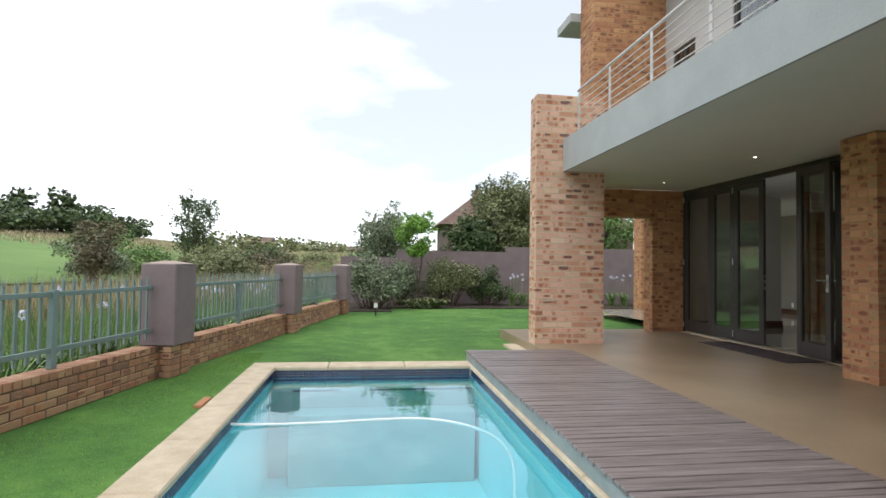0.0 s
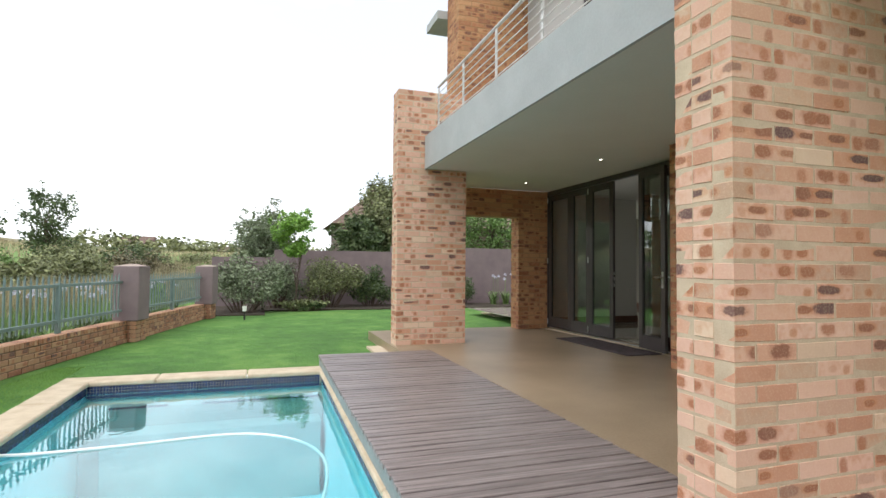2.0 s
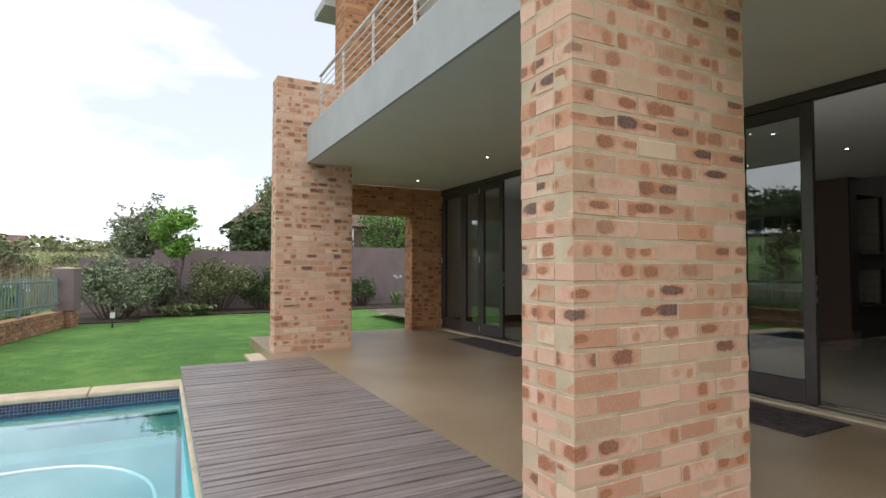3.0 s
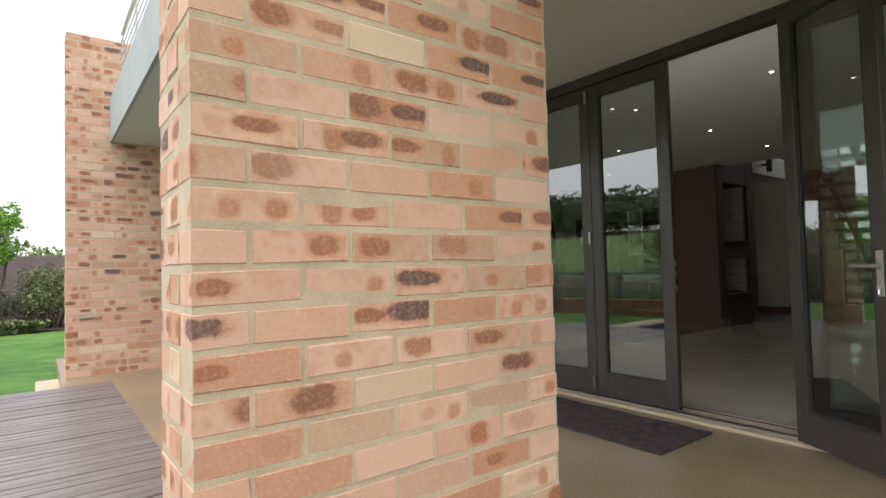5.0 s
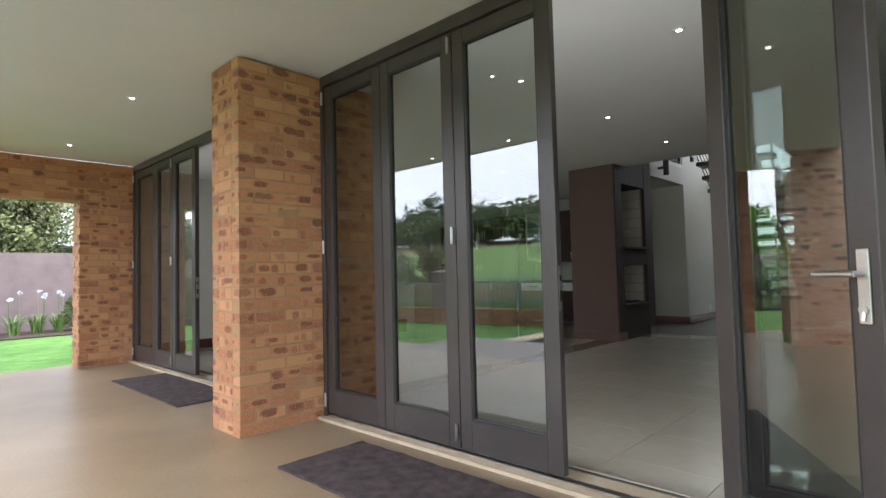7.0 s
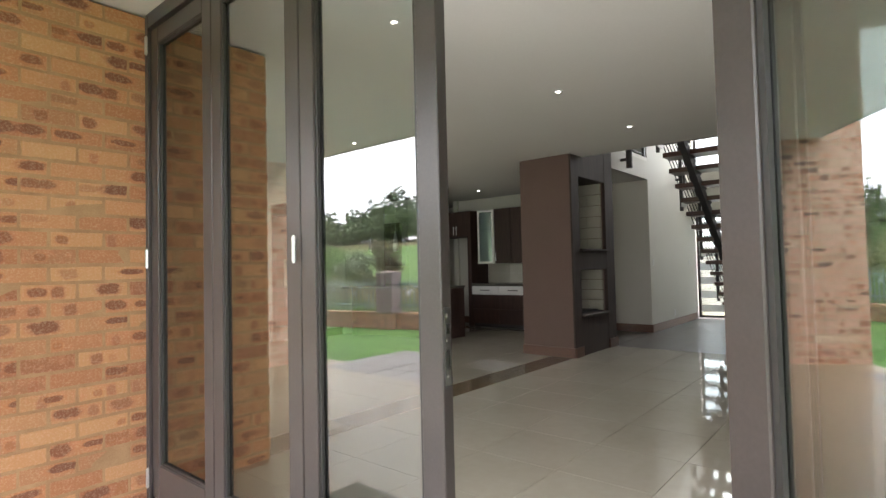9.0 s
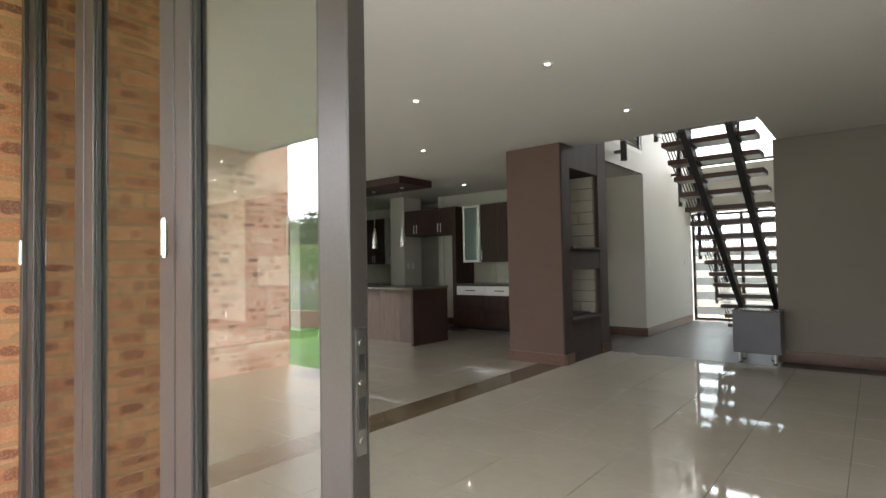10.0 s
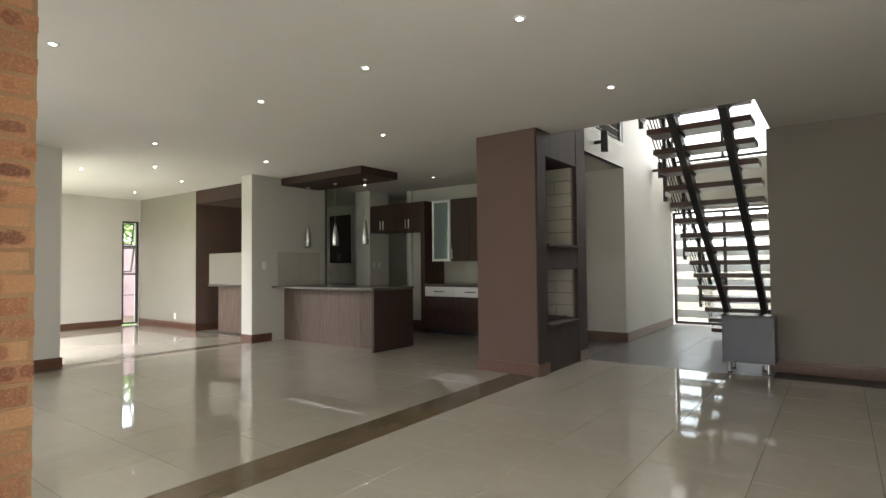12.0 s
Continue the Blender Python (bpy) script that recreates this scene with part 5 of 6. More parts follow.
for k in range(6):
    bm = bmesh.new()
    o = 0.14 + 0.12 * k
    tube(bm, (top_x, 4.02, top_z + o), (top_x + top_z / slope, 4.02, o), 0.007 if k < 5 else 0.022, seg=8)
    part("rail" if k < 5 else "handrail", bm, BLACK_STEEL, sr, "thin steel rail" if k < 5 else "dark round handrail")
for i in range(0, n, 4):
    z = top_z - rise * (i + 1)
    x = top_x + (top_z - z) / slope
    part("post", boxes((x - 0.02, x + 0.02, 4.0, 4.04, z - 0.12, z + 0.86)), BLACK_STEEL, sr, "steel baluster post")
    part("fixing", boxes((x - 0.10, x + 0.10, 3.985, 4.0, z - 0.07, z - 0.02)), STEEL, sr, "steel fixing plate")
lr = thing("landing_rail", (12.5, 4.96, 2.85), "dark steel landing railing", "railing")
for k in range(7):
    part("bar", tube(bmesh.new(), (11.2, 4.96, 2.95 + 0.11 * k), (13.6, 4.96, 2.95 + 0.11 * k), 0.008, seg=8), BLACK_STEEL, lr)
for x in (11.6, 12.6, 13.62):
    part("post", boxes((x - 0.03, x + 0.03, 4.94, 4.98, 2.845, 3.72)), BLACK_STEEL, lr)
for x, y in ((12.54, 4.93), (15.19, 4.93)):
    s = thing("wall_light", (x, y, 2.7), "dark cylindrical up-down wall light", "wall lamp", group="hall wall lights")
    part("arm", boxes((x - 0.02, x + 0.02, y - 0.10, y - 0.001, 2.68, 2.72)), BLACK_STEEL, s)
    part("cylinder", tube(bmesh.new(), (x, y - 0.13, 2.57), (x, y - 0.13, 2.83), 0.045, seg=16), BLACK_STEEL, s)

# ---- stair window ----


def strip_window(name, y0, y1, z0, z1, mullions, bands, label):
    w = thing(name, (16.36, (y0 + y1) / 2, z0), label, "window", kind="structure")
    f = 0.045
    part("window_frame", boxes((16.33, 16.39, y0, y0 + f, z0, z1), (16.33, 16.39, y1 - f, y1, z0, z1), (16.33, 16.39, y0 + f, y1 - f, z0, z0 + f), (16.33, 16.39, y0 + f, y1 - f, z1 - f, z1)), FRAME, w, "dark frame")
    for m in mullions:
        part("mullion", boxes((16.33, 16.39, m - 0.025, m + 0.025, z0 + f, z1 - f)), FRAME, w, "dark mullion")
    p = part("pane", boxes((16.358, 16.364, y0 + f, y1 - f, z0 + f, z1 - f)), GLASS, w, "clear glass")
    p.visible_shadow = False
    for z in range(bands):
        h = (z1 - z0 - 2 * f) / (bands * 2)
        za = z0 + f + h * (2 * z + 0.5)
        part("film_band", boxes((16.350, 16.353, y0 + f, y1 - f, za, za + h)), FROST, w, "frosted band")


strip_window("window_stair", 3.04, 4.90, 0.05, 2.08, (4.05,), 7, "tall window with horizontal frosted bands beside the stairs")
strip_window("window_upper_hall", 3.04, 4.90, 2.98, 5.25, (4.05,), 0, "tall upper hall window")
# dining window
wd = thing("window_dining", (10.78, 13.9, 0.05), "narrow tall window with two dark-framed top panes tilted open", "window", kind="structure")
part("window_frame", boxes((10.625, 10.66, 13.87, 13.93, 0.05, 2.10), (10.90, 10.935, 13.87, 13.93, 0.05, 2.10), (10.66, 10.90, 13.87, 13.93, 2.065, 2.10), (10.66, 10.90, 13.87, 13.93, 0.05, 0.085),
                           (10.66, 10.90, 13.87, 13.93, 1.03, 1.065), (10.66, 10.90, 13.87, 13.93, 1.575, 1.61), (10.66, 10.90, 13.87, 13.93, 0.62, 0.635)), BLACK_STEEL, wd, "black steel frame")
for z0, z1 in ((1.07, 1.57), (1.615, 2.06)):
    bm = boxes((10.665, 10.685, -0.012, 0.012, -(z1 - z0), 0), (10.875, 10.895, -0.012, 0.012, -(z1 - z0), 0), (10.685, 10.875, -0.012, 0.012, -0.02, 0), (10.685, 10.875, -0.012, 0.012, -(z1 - z0), -(z1 - z0) + 0.02))
    bm.transform(Matrix.Translation((0, 13.95, z1)) @ Matrix.Rotation(radians(16), 4, "X"))
    part("sash", bm, BLACK_STEEL, wd, "tilted open sash")

# ---- television cabinet ----
tv = thing("low_cabinet", (12.3, 3.4, 0.03), "grey lacquered low cabinet with glossy dark top on short chrome legs", "sideboard")
part("body", boxes((12.03, 12.36, 2.98, 3.44, 0.145, 0.60), bevel=0.004), GREY_LACQUER, tv)
part("top", boxes((12.02, 12.365, 2.975, 3.445, 0.602, 0.618), bevel=0.003), STONE_TOP, tv, "glossy dark top")
for x, y in ((12.07, 3.04), (12.07, 3.38), (12.32, 3.09), (12.32, 3.38)):
    leg = part("leg", tube(bmesh.new(), (x, y, 0.03), (x, y, 0.143), 0.016, seg=14), STEEL, tv, "short chrome leg")
    part("foot", tube(bmesh.new(), (x, y, 0.030), (x, y, 0.045), 0.019, seg=14), BLACK_STEEL, leg, "black foot")

# ---- neighbouring houses ----


def house(name, x0, x1, y0, y1, z0, zw, zr, label, axis="x", wall=None, chimney=True, hip=0.0):
    h = thing(name, ((x0 + x1) / 2, (y0 + y1) / 2, z0), label, "house", group="neighbouring houses")
    part("wall", boxes((x0, x1, y0, y1, z0 - 1, zw)), wall or UPPER, h)
    bm = bmesh.new()
    e = 0.7
    c = (y0 + y1) / 2
    if axis == "x":
        corners = ((x0 - e, y0 - e, zw - 0.1), (x0 - e, y1 + e, zw - 0.1), (x0 - e + hip, c, zr), (x1 + e, y0 - e, zw - 0.1), (x1 + e, y1 + e, zw - 0.1), (x1 + e - hip, c, zr))
    else:
        m = (x0 + x1) / 2
        corners = ((x1 + 0.3, y0 + 0.02, zw - 0.1), (x0 - 0.3, y0 + 0.02, zw - 0.1), (m, y0 + 0.02, zr), (x1 + 0.3, y1, zw - 0.1), (x0 - 0.3, y1, zw - 0.1), (m, y1, zr))
        gable = bmesh.new()
        for q in (y0, y1):
            gable.faces.new([gable.verts.new(p) for p in ((x0, q, zw), (x1, q, zw), (m, q, zr - 0.12))])
        part("gable", gable, wall or UPPER, h, "white plastered gable")
    a = [bm.verts.new(p) for p in corners]
    for f in ((0, 1, 2), (3, 5, 4), (0, 2, 5, 3), (1, 4, 5, 2), (0, 3, 4, 1)):
        bm.faces.new([a[i] for i in f])
    part("roof", bm, ROOF, h, "brown tiled pitched roof")
    for i in range(3):
        cx = x0 + (x1 - x0) * (i + 0.5) / 3
        w = part("window", boxes((cx - 0.6, cx + 0.6, y0 - 0.03, y0 + 0.05, zw - 1.7, zw - 0.6)), FRAME, h)
        part("pane", boxes((cx - 0.5, cx + 0.5, y0 - 0.04, y0 - 0.031, zw - 1.6, zw - 0.7)), GLASS, w)
    if chimney:
        part("chimney", boxes((x0 + 2.4, x0 + 3.0, c - 0.4, c + 0.4, zr - 1.5, zr + 0.55)), BROWN_WALL, h, "dark chimney")
        part("cowl", tube(bmesh.new(), (x0 + 2.7, c, zr + 0.55), (x0 + 2.7, c, zr + 1.0), 0.12, 0.16), BLACK_STEEL, h, "black cowl")


house("house", 5.9, 20, 38, 44, 1.0, 4.2, 6.5, "brown hip-roofed house behind the garden wall", wall=BROWN_WALL, hip=3.0)
house("house", 7.7, 10.6, 28.5, 33, 0.6, 3.2, 4.4, "white gabled house behind the garden wall", axis="y", wall=WHITE, chimney=False)
house("house", -24, -20, 112, 118, 2.5, 5.2, 6.6, "far brown-roofed house on the hill", chimney=False)
house("house", -8, 6, 118, 124, 2.3, 4.2, 5.2, "far pale house on the ridge", chimney=False, wall=WHITE)
house("house", 22, 34, 24, 32, 0.0, 4.6, 6.4, "white neighbouring house beyond the wall", chimney=False, wall=WHITE)

# ---- plants ----


def leaves(bm, centre, radii, count, size, rnd, aspect=0.5, droop=0.0, hollow=0.35):
    c = Vector(centre)
    for _ in range(count):
        d = Vector((rnd.gauss(0, 1), rnd.gauss(0, 1), rnd.gauss(0, 1))).normalized()
        r = (hollow + (1 - hollow) * rnd.random() ** 0.5) * rnd.uniform(0.8, 1.12)
        p = c + Vector((d.x * radii[0], d.y * radii[1], d.z * radii[2])) * r
        u = Vector((rnd.gauss(0, 1), rnd.gauss(0, 1), rnd.gauss(0, 0.6) - droop)).normalized()
        v = u.cross(Vector((rnd.gauss(0, 1), rnd.gauss(0, 1), rnd.gauss(0, 1)))).normalized()
        s = size * rnd.uniform(0.6, 1.3)
        a = [bm.verts.new(q) for q in (p - u * s, p + v * s * aspect, p + u * s, p - v * s * aspect)]
        bm.faces.new(a)


def tree(x, y, height, spread, label, leaf, seed, trunk=0.06, low=0.35, clumps=16, per=120, size=0.05, name="tree", category="tree", lean=0.0, up=1.0):
    rnd = random.Random(seed)
    z0 = hill(x, y)
    t = thing(name, (x, y, z0), label, category)
    bm = bmesh.new()
    top = Vector((x + lean, y, z0 + height * 0.72))
    foot = Vector((x, y, z0 - 0.05))
    mid = foot.lerp(top, 0.5) + Vector((rnd.uniform(-0.04, 0.04), rnd.uniform(-0.04, 0.04), 0)) * height
    tube(bm, foot, mid, trunk, trunk * 0.75, 8)
    tube(bm, mid, top, trunk * 0.75, trunk * 0.35, 8)
    crown = bmesh.new()
    for i in range(clumps):
        a = rnd.uniform(0, 2 * math.pi)
        f = rnd.random()
        zz = z0 + height * (low + (1 - low) * f)
        wid = spread * math.sin(math.pi * min(0.97, 0.18 + 0.8 * (1 - f) ** 0.8)) ** 0.8
        r = wid * rnd.uniform(0.25, 0.95)
        c = Vector((x + lean * f + r * math.cos(a), y + r * math.sin(a), zz))
        start = foot.lerp(top, min(0.95, max(0.25, f * 0.9)))
        tube(bm, start, start.lerp(c, 0.85), trunk * 0.28, trunk * 0.08, 5, False)
        k = spread * rnd.uniform(0.27, 0.45)
        leaves(crown, c, (k, k, k * 0.8 * up), per, size, rnd, hollow=0.15)
        for _ in range(3):
            way = Vector((rnd.gauss(0, 1), rnd.gauss(0, 1), abs(rnd.gauss(0, 1)) + 0.4)).normalized() * k * rnd.uniform(1.1, 1.9)
            tube(bm, c, c + way, trunk * 0.07, trunk * 0.03, 4, False)
            leaves(crown, c + way * 0.85, (k * 0.28, k * 0.28, k * 0.42), per // 7, size * 0.85, rnd, hollow=0.0)
    part("trunk", bm, BARK, t, "thin branching trunk")
    part("crown", crown, leaf, t, "loose leafy crown")
    return t


def shrub(x, y, w, d, h, label, leaf, seed, size=0.042, count=4200, name="shrub", category="shrub"):
    rnd = random.Random(seed)
    z0 = hill(x, y)
    t = thing(name, (x, y, z0), label, category)
    bm = bmesh.new()
    stems = bmesh.new()
    n = 22
    for i in range(n):
        a = 2 * math.pi * i / n * 2.4 + rnd.random()
        r = rnd.uniform(0.10, 0.82)
        c = (x + w / 2 * r * math.cos(a), y + d / 2 * r * math.sin(a), z0 + h * rnd.uniform(0.22, 0.86 - 0.3 * r * r))
        leaves(bm, c, (w * 0.17, d * 0.17, h * 0.20), count // n, size, rnd, hollow=0.1)
        tube(stems, (x + (c[0] - x) * 0.3, y + (c[1] - y) * 0.3, z0 - 0.03), c, 0.02, 0.006, 5, False)
    part("stem", stems, BARK, t, "thin forking woody stem")
    part("foliage", bm, leaf, t, "small dense leaves")
    return t


def strappy(x, y, n, h, label, seed, flowers=3, leaf=None, spreadout=0.25, category="flowering plant", name="agapanthus"):
    """A clump of arching strap leaves with flower heads on stalks."""
    rnd = random.Random(seed)
    z0 = hill(x, y)
    t = thing(name, (x, y, z0), label, category, group="border plants")
    bm = bmesh.new()
    for _ in range(n):
        a, l = rnd.uniform(0, 2 * math.pi), h * rnd.uniform(0.55, 0.95)
        out = rnd.uniform(0.3, 1.0) * spreadout
        bx, by = x + rnd.uniform(-0.08, 0.08), y + rnd.uniform(-0.08, 0.08)
        side = Vector((-math.sin(a), math.cos(a), 0)) * 0.014
        last = None
        for k in range(5):
            f = k / 4
            p = Vector((bx + math.cos(a) * out * f * (1 + f), by + math.sin(a) * out * f * (1 + f), z0 + l * (f * 1.5 - f * f * 0.85)))
            w = side * (1 - 0.85 * f)
            pair = (bm.verts.new(p - w), bm.verts.new(p + w))
            if last:
                bm.faces.new((last[0], last[1], pair[1], pair[0]))
            last = pair
    part("leaves", bm, leaf or LEAF_MID, t, "arching strap leaves")
    if flowers:
        st_, fl = bmesh.new(), bmesh.new()
        for _ in range(flowers):
            px, py, hh = x + rnd.uniform(-0.2, 0.2), y + rnd.uniform(-0.2, 0.2), h * rnd.uniform(1.0, 1.3)
            tube(st_, (px, py, z0), (px + rnd.uniform(-0.04, 0.04), py, z0 + hh), 0.005, seg=5)
            leaves(fl, (px, py, z0 + hh + 0.02), (0.055, 0.055, 0.045), 46, 0.018, rnd)
        part("stalk", st_, LEAF_MID, t, "green stalks")
        part("flower_head", fl, PETAL, t, "pale lilac flower heads")
    return t


shrub(0.40, 15.6, 2.2, 1.6, 1.62, "large loose grey-green shrub beside the last fence pier", LEAF_GREY, 1, count=7000)
shrub(1.35, 16.9, 1.7, 1.0, 1.45, "grey-green shrub at the garden wall", LEAF_GREY, 2)
shrub(2.75, 16.9, 2.3, 1.2, 1.70, "wide olive-green shrub before the garden wall", LEAF_OLIVE, 3, count=6500)
shrub(4.1, 17.1, 1.8, 1.0, 1.35, "dark green shrub before the garden wall", LEAF_DARK, 4)
shrub(7.2, 17.2, 1.2, 0.9, 1.0, "dark green rose bush at the garden wall", LEAF_DARK, 5, count=2000)
shrub(1.9, 15.9, 1.7, 0.7, 0.36, "low spreading ground cover at the bed's edge", LEAF_OLIVE, 6, count=1600)
shrub(2.25, 15.9, 0.9, 0.6, 0.28, "low bronze ground cover at the bed's edge", LEAF_DARK, 16, count=1100)
structure("planting_bed", boxes((-0.5, 22, 16.0, 17.9, GZ - 0.1, GZ + 0.03), (-0.6, 0.95, 14.75, 16.0, GZ - 0.1, GZ + 0.025)), EARTH, "dark planting bed along the wall")
tree(1.75, 16.3, 2.75, 0.72, "young sapling with bright green crown on a thin leaning trunk", LEAF_FRESH, 7, trunk=0.025, low=0.58, clumps=18, per=220, size=0.05, lean=0.22)
tree(0.8, 20.5, 2.95, 1.15, "young tree with airy pale grey-green crown behind the wall", LEAF_GREY, 8, trunk=0.06, low=0.3, clumps=60, per=190, size=0.055)
tree(6.35, 23.5, 4.5, 1.9, "broad dark leafy tree behind the garden wall", LEAF_OLIVE, 9, trunk=0.14, low=0.10, clumps=110, per=200, size=0.075)
tree(4.75, 22.3, 3.1, 1.2, "dark leafy tree behind the garden wall", LEAF_DARK, 19, trunk=0.1, low=0.12, clumps=40, per=230, size=0.08)
tree(10.5, 22.5, 4.4, 2.0, "feathery green tree behind the garden wall", LEAF_MID, 10, trunk=0.12, low=0.15, clumps=46, per=220, size=0.075)
tree(15.0, 22.0, 4.0, 1.8, "leafy tree behind the garden wall", LEAF_MID, 11, trunk=0.12, low=0.15, clumps=40, per=200, size=0.09)
for i, (x, y) in enumerate([(4.9, 17.1), (5.3, 17.3), (5.75, 17.0), (6.2, 17.2), (6.6, 17.1), (8.3, 17.2), (8.8, 17.3), (9.4, 17.2), (10.2, 17.1)]):
    strappy(x, y - 0.15, 64, 0.80, "strap-leaved clump with pale lilac flowers before the plum wall", 30 + i)
rnd = random.Random(77)
for i in range(26):
    y = -3 + 17.5 * i / 25
    strappy(fence_x(y) - 0.62 - rnd.uniform(0, 0.35), y, 44, 0.72, "strap-leaved clump with pale flowers behind the fence", 60 + i, flowers=rnd.choice((2, 3, 4)) if y > 6.5 else rnd.choice((0, 1, 1)), leaf=LEAF_DARK if i % 3 else LEAF_MID, spreadout=0.34)


def grass_field(name, count, where, h, material, label, seed, width=0.012):
    rnd = random.Random(seed)
    bm = bmesh.new()
    for _ in range(count):
        x, y = where(rnd)
        z = hill(x, y)
        a, l = rnd.uniform(0, math.pi * 2), h * rnd.uniform(0.5, 1.25)
        s = Vector((math.cos(a), math.sin(a), 0)) * width
        lean = Vector((rnd.gauss(0, 0.2), rnd.gauss(0, 0.2), 1)) * l
        p = Vector((x, y, z - 0.02))
        bm.faces.new([bm.verts.new(q) for q in (p - s, p + s, p + lean)])
    return finish(name, bm, material, label=label, category="grass", kind="stuff")


grass_field("tall_grass", 16000, lambda r: ((lambda y: (fence_x(y) - 3.0 - abs(r.gauss(0, 2.5)), y))(r.uniform(20, 42))), 1.15, STRAW, "tall dry straw-coloured grass beyond the fence", 3, 0.02)
grass_field("tall_grass", 12000, lambda r: ((lambda y: (fence_x(y) - 2.6 - abs(r.gauss(0, 2.0)), y))(r.uniform(11, 21))), 0.85, STRAW, "dry straw grass behind the garden fence", 5, 0.012)
grass_field("meadow_grass", 16000, lambda r: ((lambda y: (fence_x(y) - 0.9 - abs(r.gauss(0, 2.2)), y))(r.uniform(-4, 15))), 0.5, LEAF_MID, "green meadow grass beyond the fence", 4, 0.012)
grass_field("dry_ridge_grass", 14000, lambda r: (r.uniform(-75, -2), r.uniform(44, 95)), 0.4, STRAW, "straw-coloured rough on the slope", 8, 0.09)
lawn_rnd = lambda r: ((lambda y: (r.uniform(fence_x(y) + 0.16, PX0 - 0.32), y))(r.uniform(2.8, 8.0)))
grass_field("lawn_blades", 42000, lawn_rnd, 0.030, LEAF_FRESH, "short lawn blades by the pool", 9, 0.0035)
grass_field("lawn_blades", 30000, lambda r: ((lambda y: (r.uniform(fence_x(y) + 0.16, 7.5), y))(7.25 + 8.0 * r.random() ** 1.5)), 0.035, LEAF_MID, "short lawn blades", 10, 0.006).location.z -= 0.002

bush_rows = [(-4.9, 15.5, 1.7, 1.25, LEAF_OLIVE), (-4.6, 19.5, 2.6, 1.7, LEAF_OLIVE), (-9.5, 21.0, 3.0, 1.9, LEAF_GREY), (-3.6, 23.0, 3.2, 2.0, LEAF_BRONZE), (-6.8, 25.5, 3.2, 2.0, LEAF_OLIVE), (-11.5, 26, 3.5, 2.2, LEAF_MID),
             (-1.9, 27.5, 2.6, 1.3, LEAF_MID), (-2.2, 17.0, 1.2, 0.9, LEAF_MID), (0.3, 33, 2.6, 1.6, LEAF_DARK), (-9, 34, 3.5, 2.0, LEAF_OLIVE), (-6.2, 21.5, 3.0, 1.6, LEAF_OLIVE), (-8.4, 23.5, 3.2, 1.7, LEAF_MID), (-5.4, 31, 3.4, 2.1, LEAF_DARK), (-3.0, 37, 3.2, 1.9, LEAF_OLIVE), (-0.4, 40, 3.0, 1.8, LEAF_GREY)]
for i, (x, y, w, h, lf) in enumerate(bush_rows):
    shrub(x, y, w, w * 0.8, h, "wild bush in the rough meadow beyond the fence", lf, 200 + i, size=0.062, count=5000, name="bush", category="bush")
tree(-7.6, 17.0, 2.3, 0.8, "small open-branched bronze-leaved tree in the meadow", LEAF_BRONZE, 12, trunk=0.07, low=0.35, clumps=30, per=70, size=0.06)
tree(-8.9, 30.0, 4.35 - hill(-8.9, 30), 1.35, "slender dark tree standing in the meadow", LEAF_DARK, 13, trunk=0.09, low=0.25, clumps=28, per=110, size=0.08)
for x, y, h in ((-62.0, 92.0, 6.4), (-54.0, 92.0, 5.6), (-47.0, 90.0, 5.6), (-66.0, 80.0, 7.5)):
    tree(x, y, h, h * 0.42, "dark layered cedar on the far slope", LEAF_DARK, int(-x), trunk=0.3, low=0.3, clumps=26, per=90, size=0.34, up=0.35)
tree(-13.6, 9.0, 2.8, 1.3, "small open-branched tree on the fairway's edge", LEAF_MID, 14, trunk=0.07, low=0.2, clumps=26, per=90, size=0.06)
tree(-14.5, 2.5, 2.6, 1.3, "small round tree on the fairway's edge", LEAF_OLIVE, 15, trunk=0.07, low=0.2, clumps=26, per=90, size=0.06)
tree(-9.5, 12.0, 2.2, 1.1, "bushy little tree on the fairway's edge", LEAF_OLIVE, 18, trunk=0.06, low=0.15, clumps=24, per=90, size=0.06)

rnd = random.Random(21)
bm = bmesh.new()
for i in range(330):
    y = rnd.uniform(-90, 95)
    x = fence_x(y) - 62 + rnd.uniform(-9, 9)
    h = rnd.uniform(3.2, 5.6)
    if rnd.random() < 0.10:
        h *= 1.45
    if y > 62:
        h *= 0.72
    elif y > 5:
        h *= 1.15
    z = hill(x, y)
    for k in range(4):
        leaves(bm, (x + rnd.uniform(-1.5, 1.5), y + rnd.uniform(-1.5, 1.5), z + h * rnd.uniform(0.3, 0.75)), (2.4, 2.4, h * 0.30), 150, 0.36, rnd, hollow=0.3)
finish("far_woods", bm, LEAF_DARK, label="dark belt of trees along the hill crest", category="trees", kind="stuff")
bm = bmesh.new()
for i in range(150):
    x, y = rnd.uniform(-32, 60), rnd.uniform(95, 150)
    z = hill(x, y)
    h = rnd.uniform(1.5, 4.0)
    leaves(bm, (x, y, z + h * 0.5), (3.0, 3.0, h * 0.5), 90, 0.45, rnd)
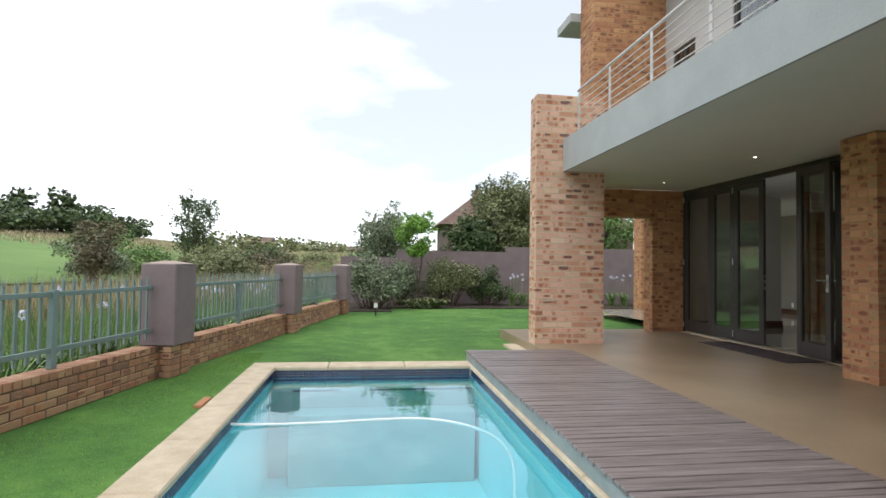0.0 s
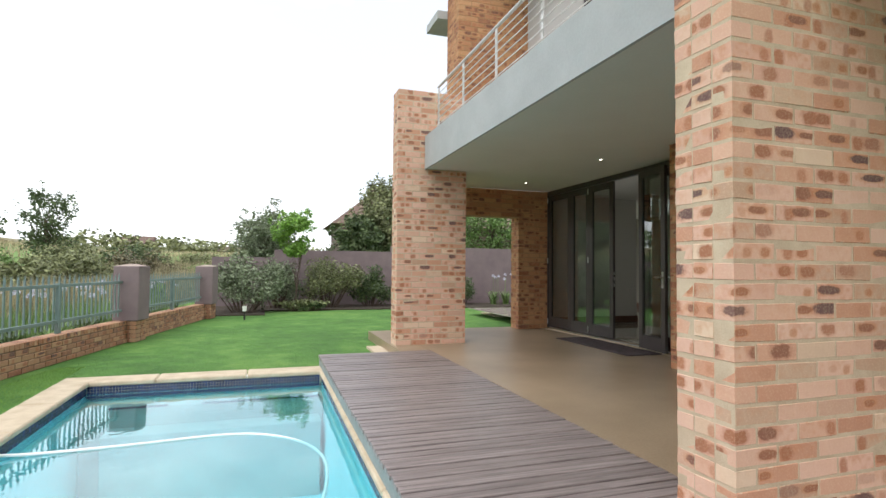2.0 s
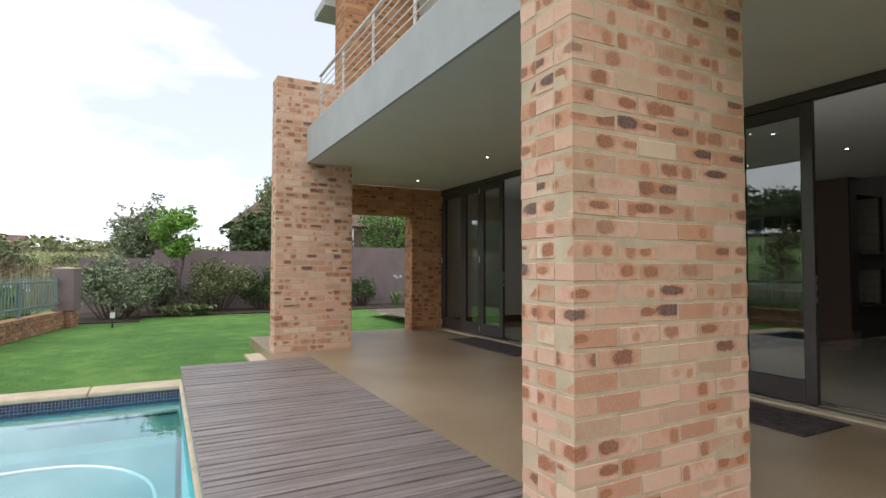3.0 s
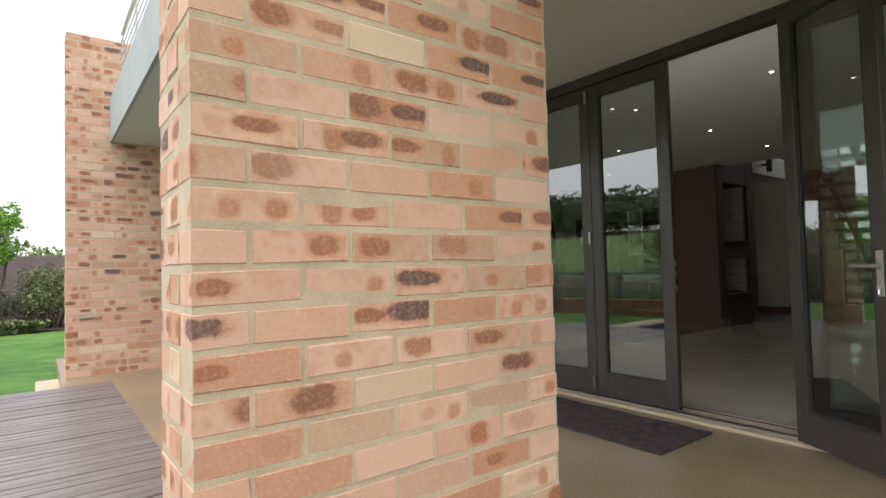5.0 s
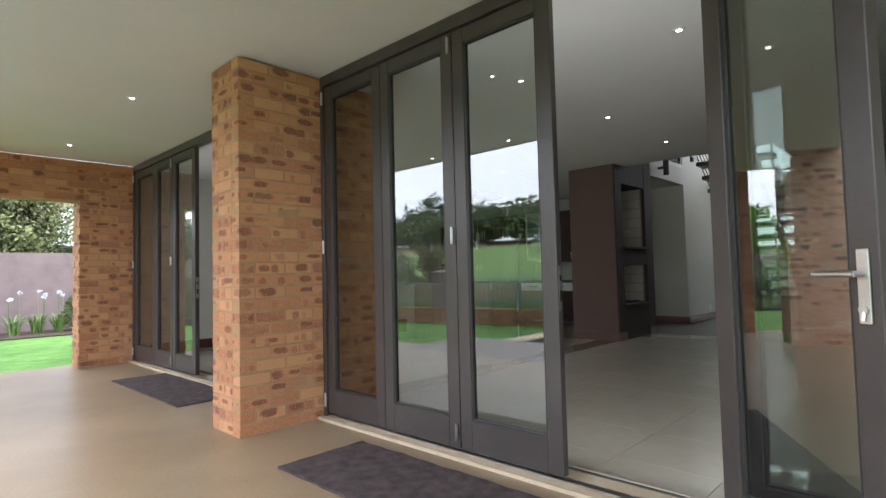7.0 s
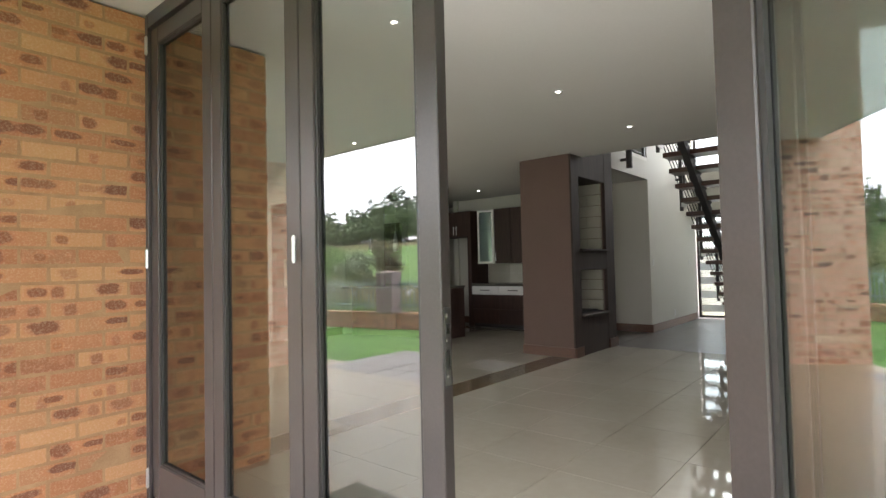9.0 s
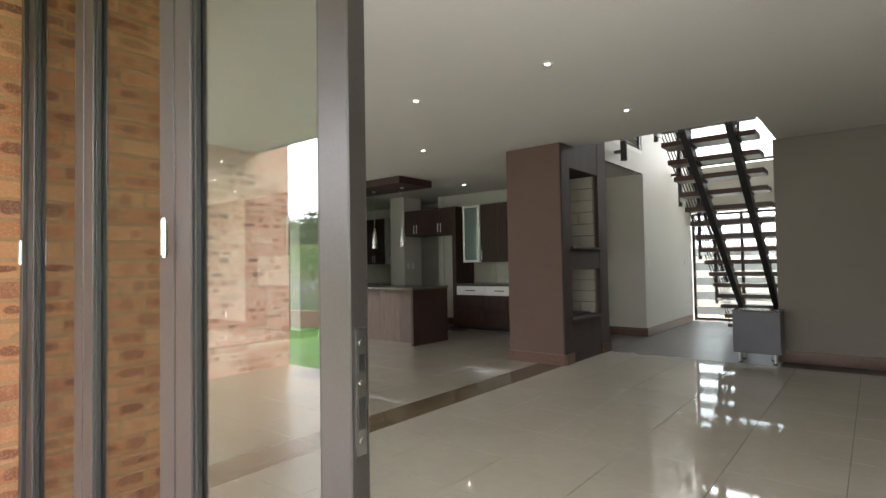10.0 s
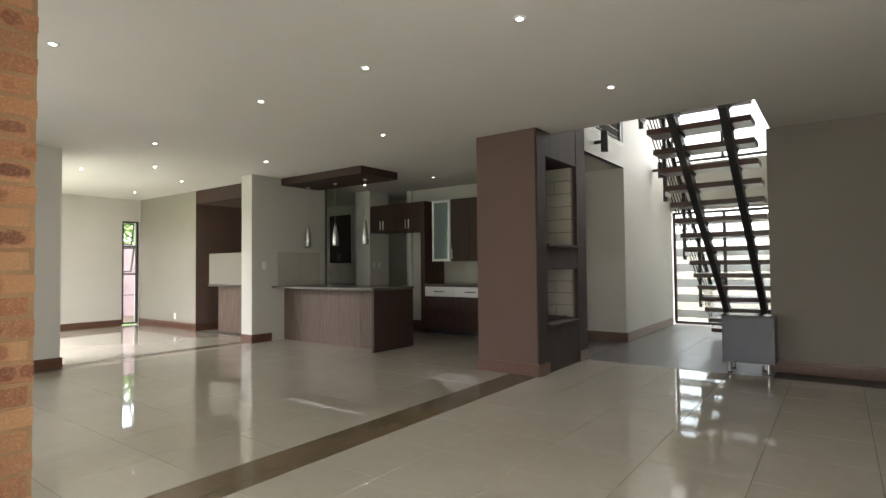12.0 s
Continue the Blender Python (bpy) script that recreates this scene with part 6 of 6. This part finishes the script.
finish("far_woods", bm, LEAF_OLIVE, label="low far trees on the horizon", category="trees", kind="stuff")

# street side beyond the stair window
structure("forecourt_paving", boxes((16.52, 22.0, -4, 12, GZ - 0.1, GZ + 0.03)), COPING, "pale paving outside the stair window")
structure("forecourt_wall", boxes((22, 22.2, -4, 12, GZ, 1.6)), UPPER, "pale wall beyond the stair window")

# ---- pieces laid last ----
for args in LAYS:
    lay(*args)
for parent, mesh, m in QUEUE:
    ob = new("brick", mesh)
    ob.parent = parent
    m = m.copy()
    m.translation = (m.translation - spot(parent)) * K
    ob.matrix_basis = m
strip = thing("floor_border", (8.4, 5.06, 0.03), "glossy brown border tiles across the floor", "floor border", kind="structure")
tiles("border_tile", 6.12, 10.77, 4.912, 5.218, 0.535, 5, 7.47, -100, STRIP, strip)
strip2 = thing("floor_border", (9.4, 9.7, 0.03), "glossy brown border tiles in the wide opening", "floor border", kind="structure")
tiles("border_tile", 8.245, 10.57, 9.60, 9.79, 0.535, 5, 7.47, -100, STRIP, strip2)
fl = thing("tiled_floor", (8.5, 4, 0.03), "large glossy cream porcelain floor tiles", "tiled floor", kind="structure")
tiles("tile", 6.12, 11.99, -1.2, 4.909, 0.535, 0.535, 7.47, 2.312, TILE, fl)
tiles("tile", 6.12, 12.97, 5.221, 9.43, 0.535, 0.535, 7.47, 5.221, TILE, fl, limit=100)
tiles("tile", 6.13, 10.94, 9.793, 13.82, 0.535, 0.535, 7.47, 9.793, TILE, fl, limit=60)
tiles("tile", 8.245, 10.57, 9.45, 9.597, 0.535, 1, 7.47, 0, TILE, fl)
hf = thing("hall_floor", (14, 4, 0.03), "dark grey satin hall floor tiles", "tiled floor", kind="structure")
tiles("hall_tile", 12.0, 16.3, 3.0, 4.9, 0.535, 0.535, 12.0, 3.0, HALL_TILE, hf, z=0.029, gap=0.002)
tiles("hall_tile", 12.09, 13.65, 4.905, 7.9, 0.535, 0.535, 12.0, 3.0, HALL_TILE, hf, z=0.029, gap=0.002)
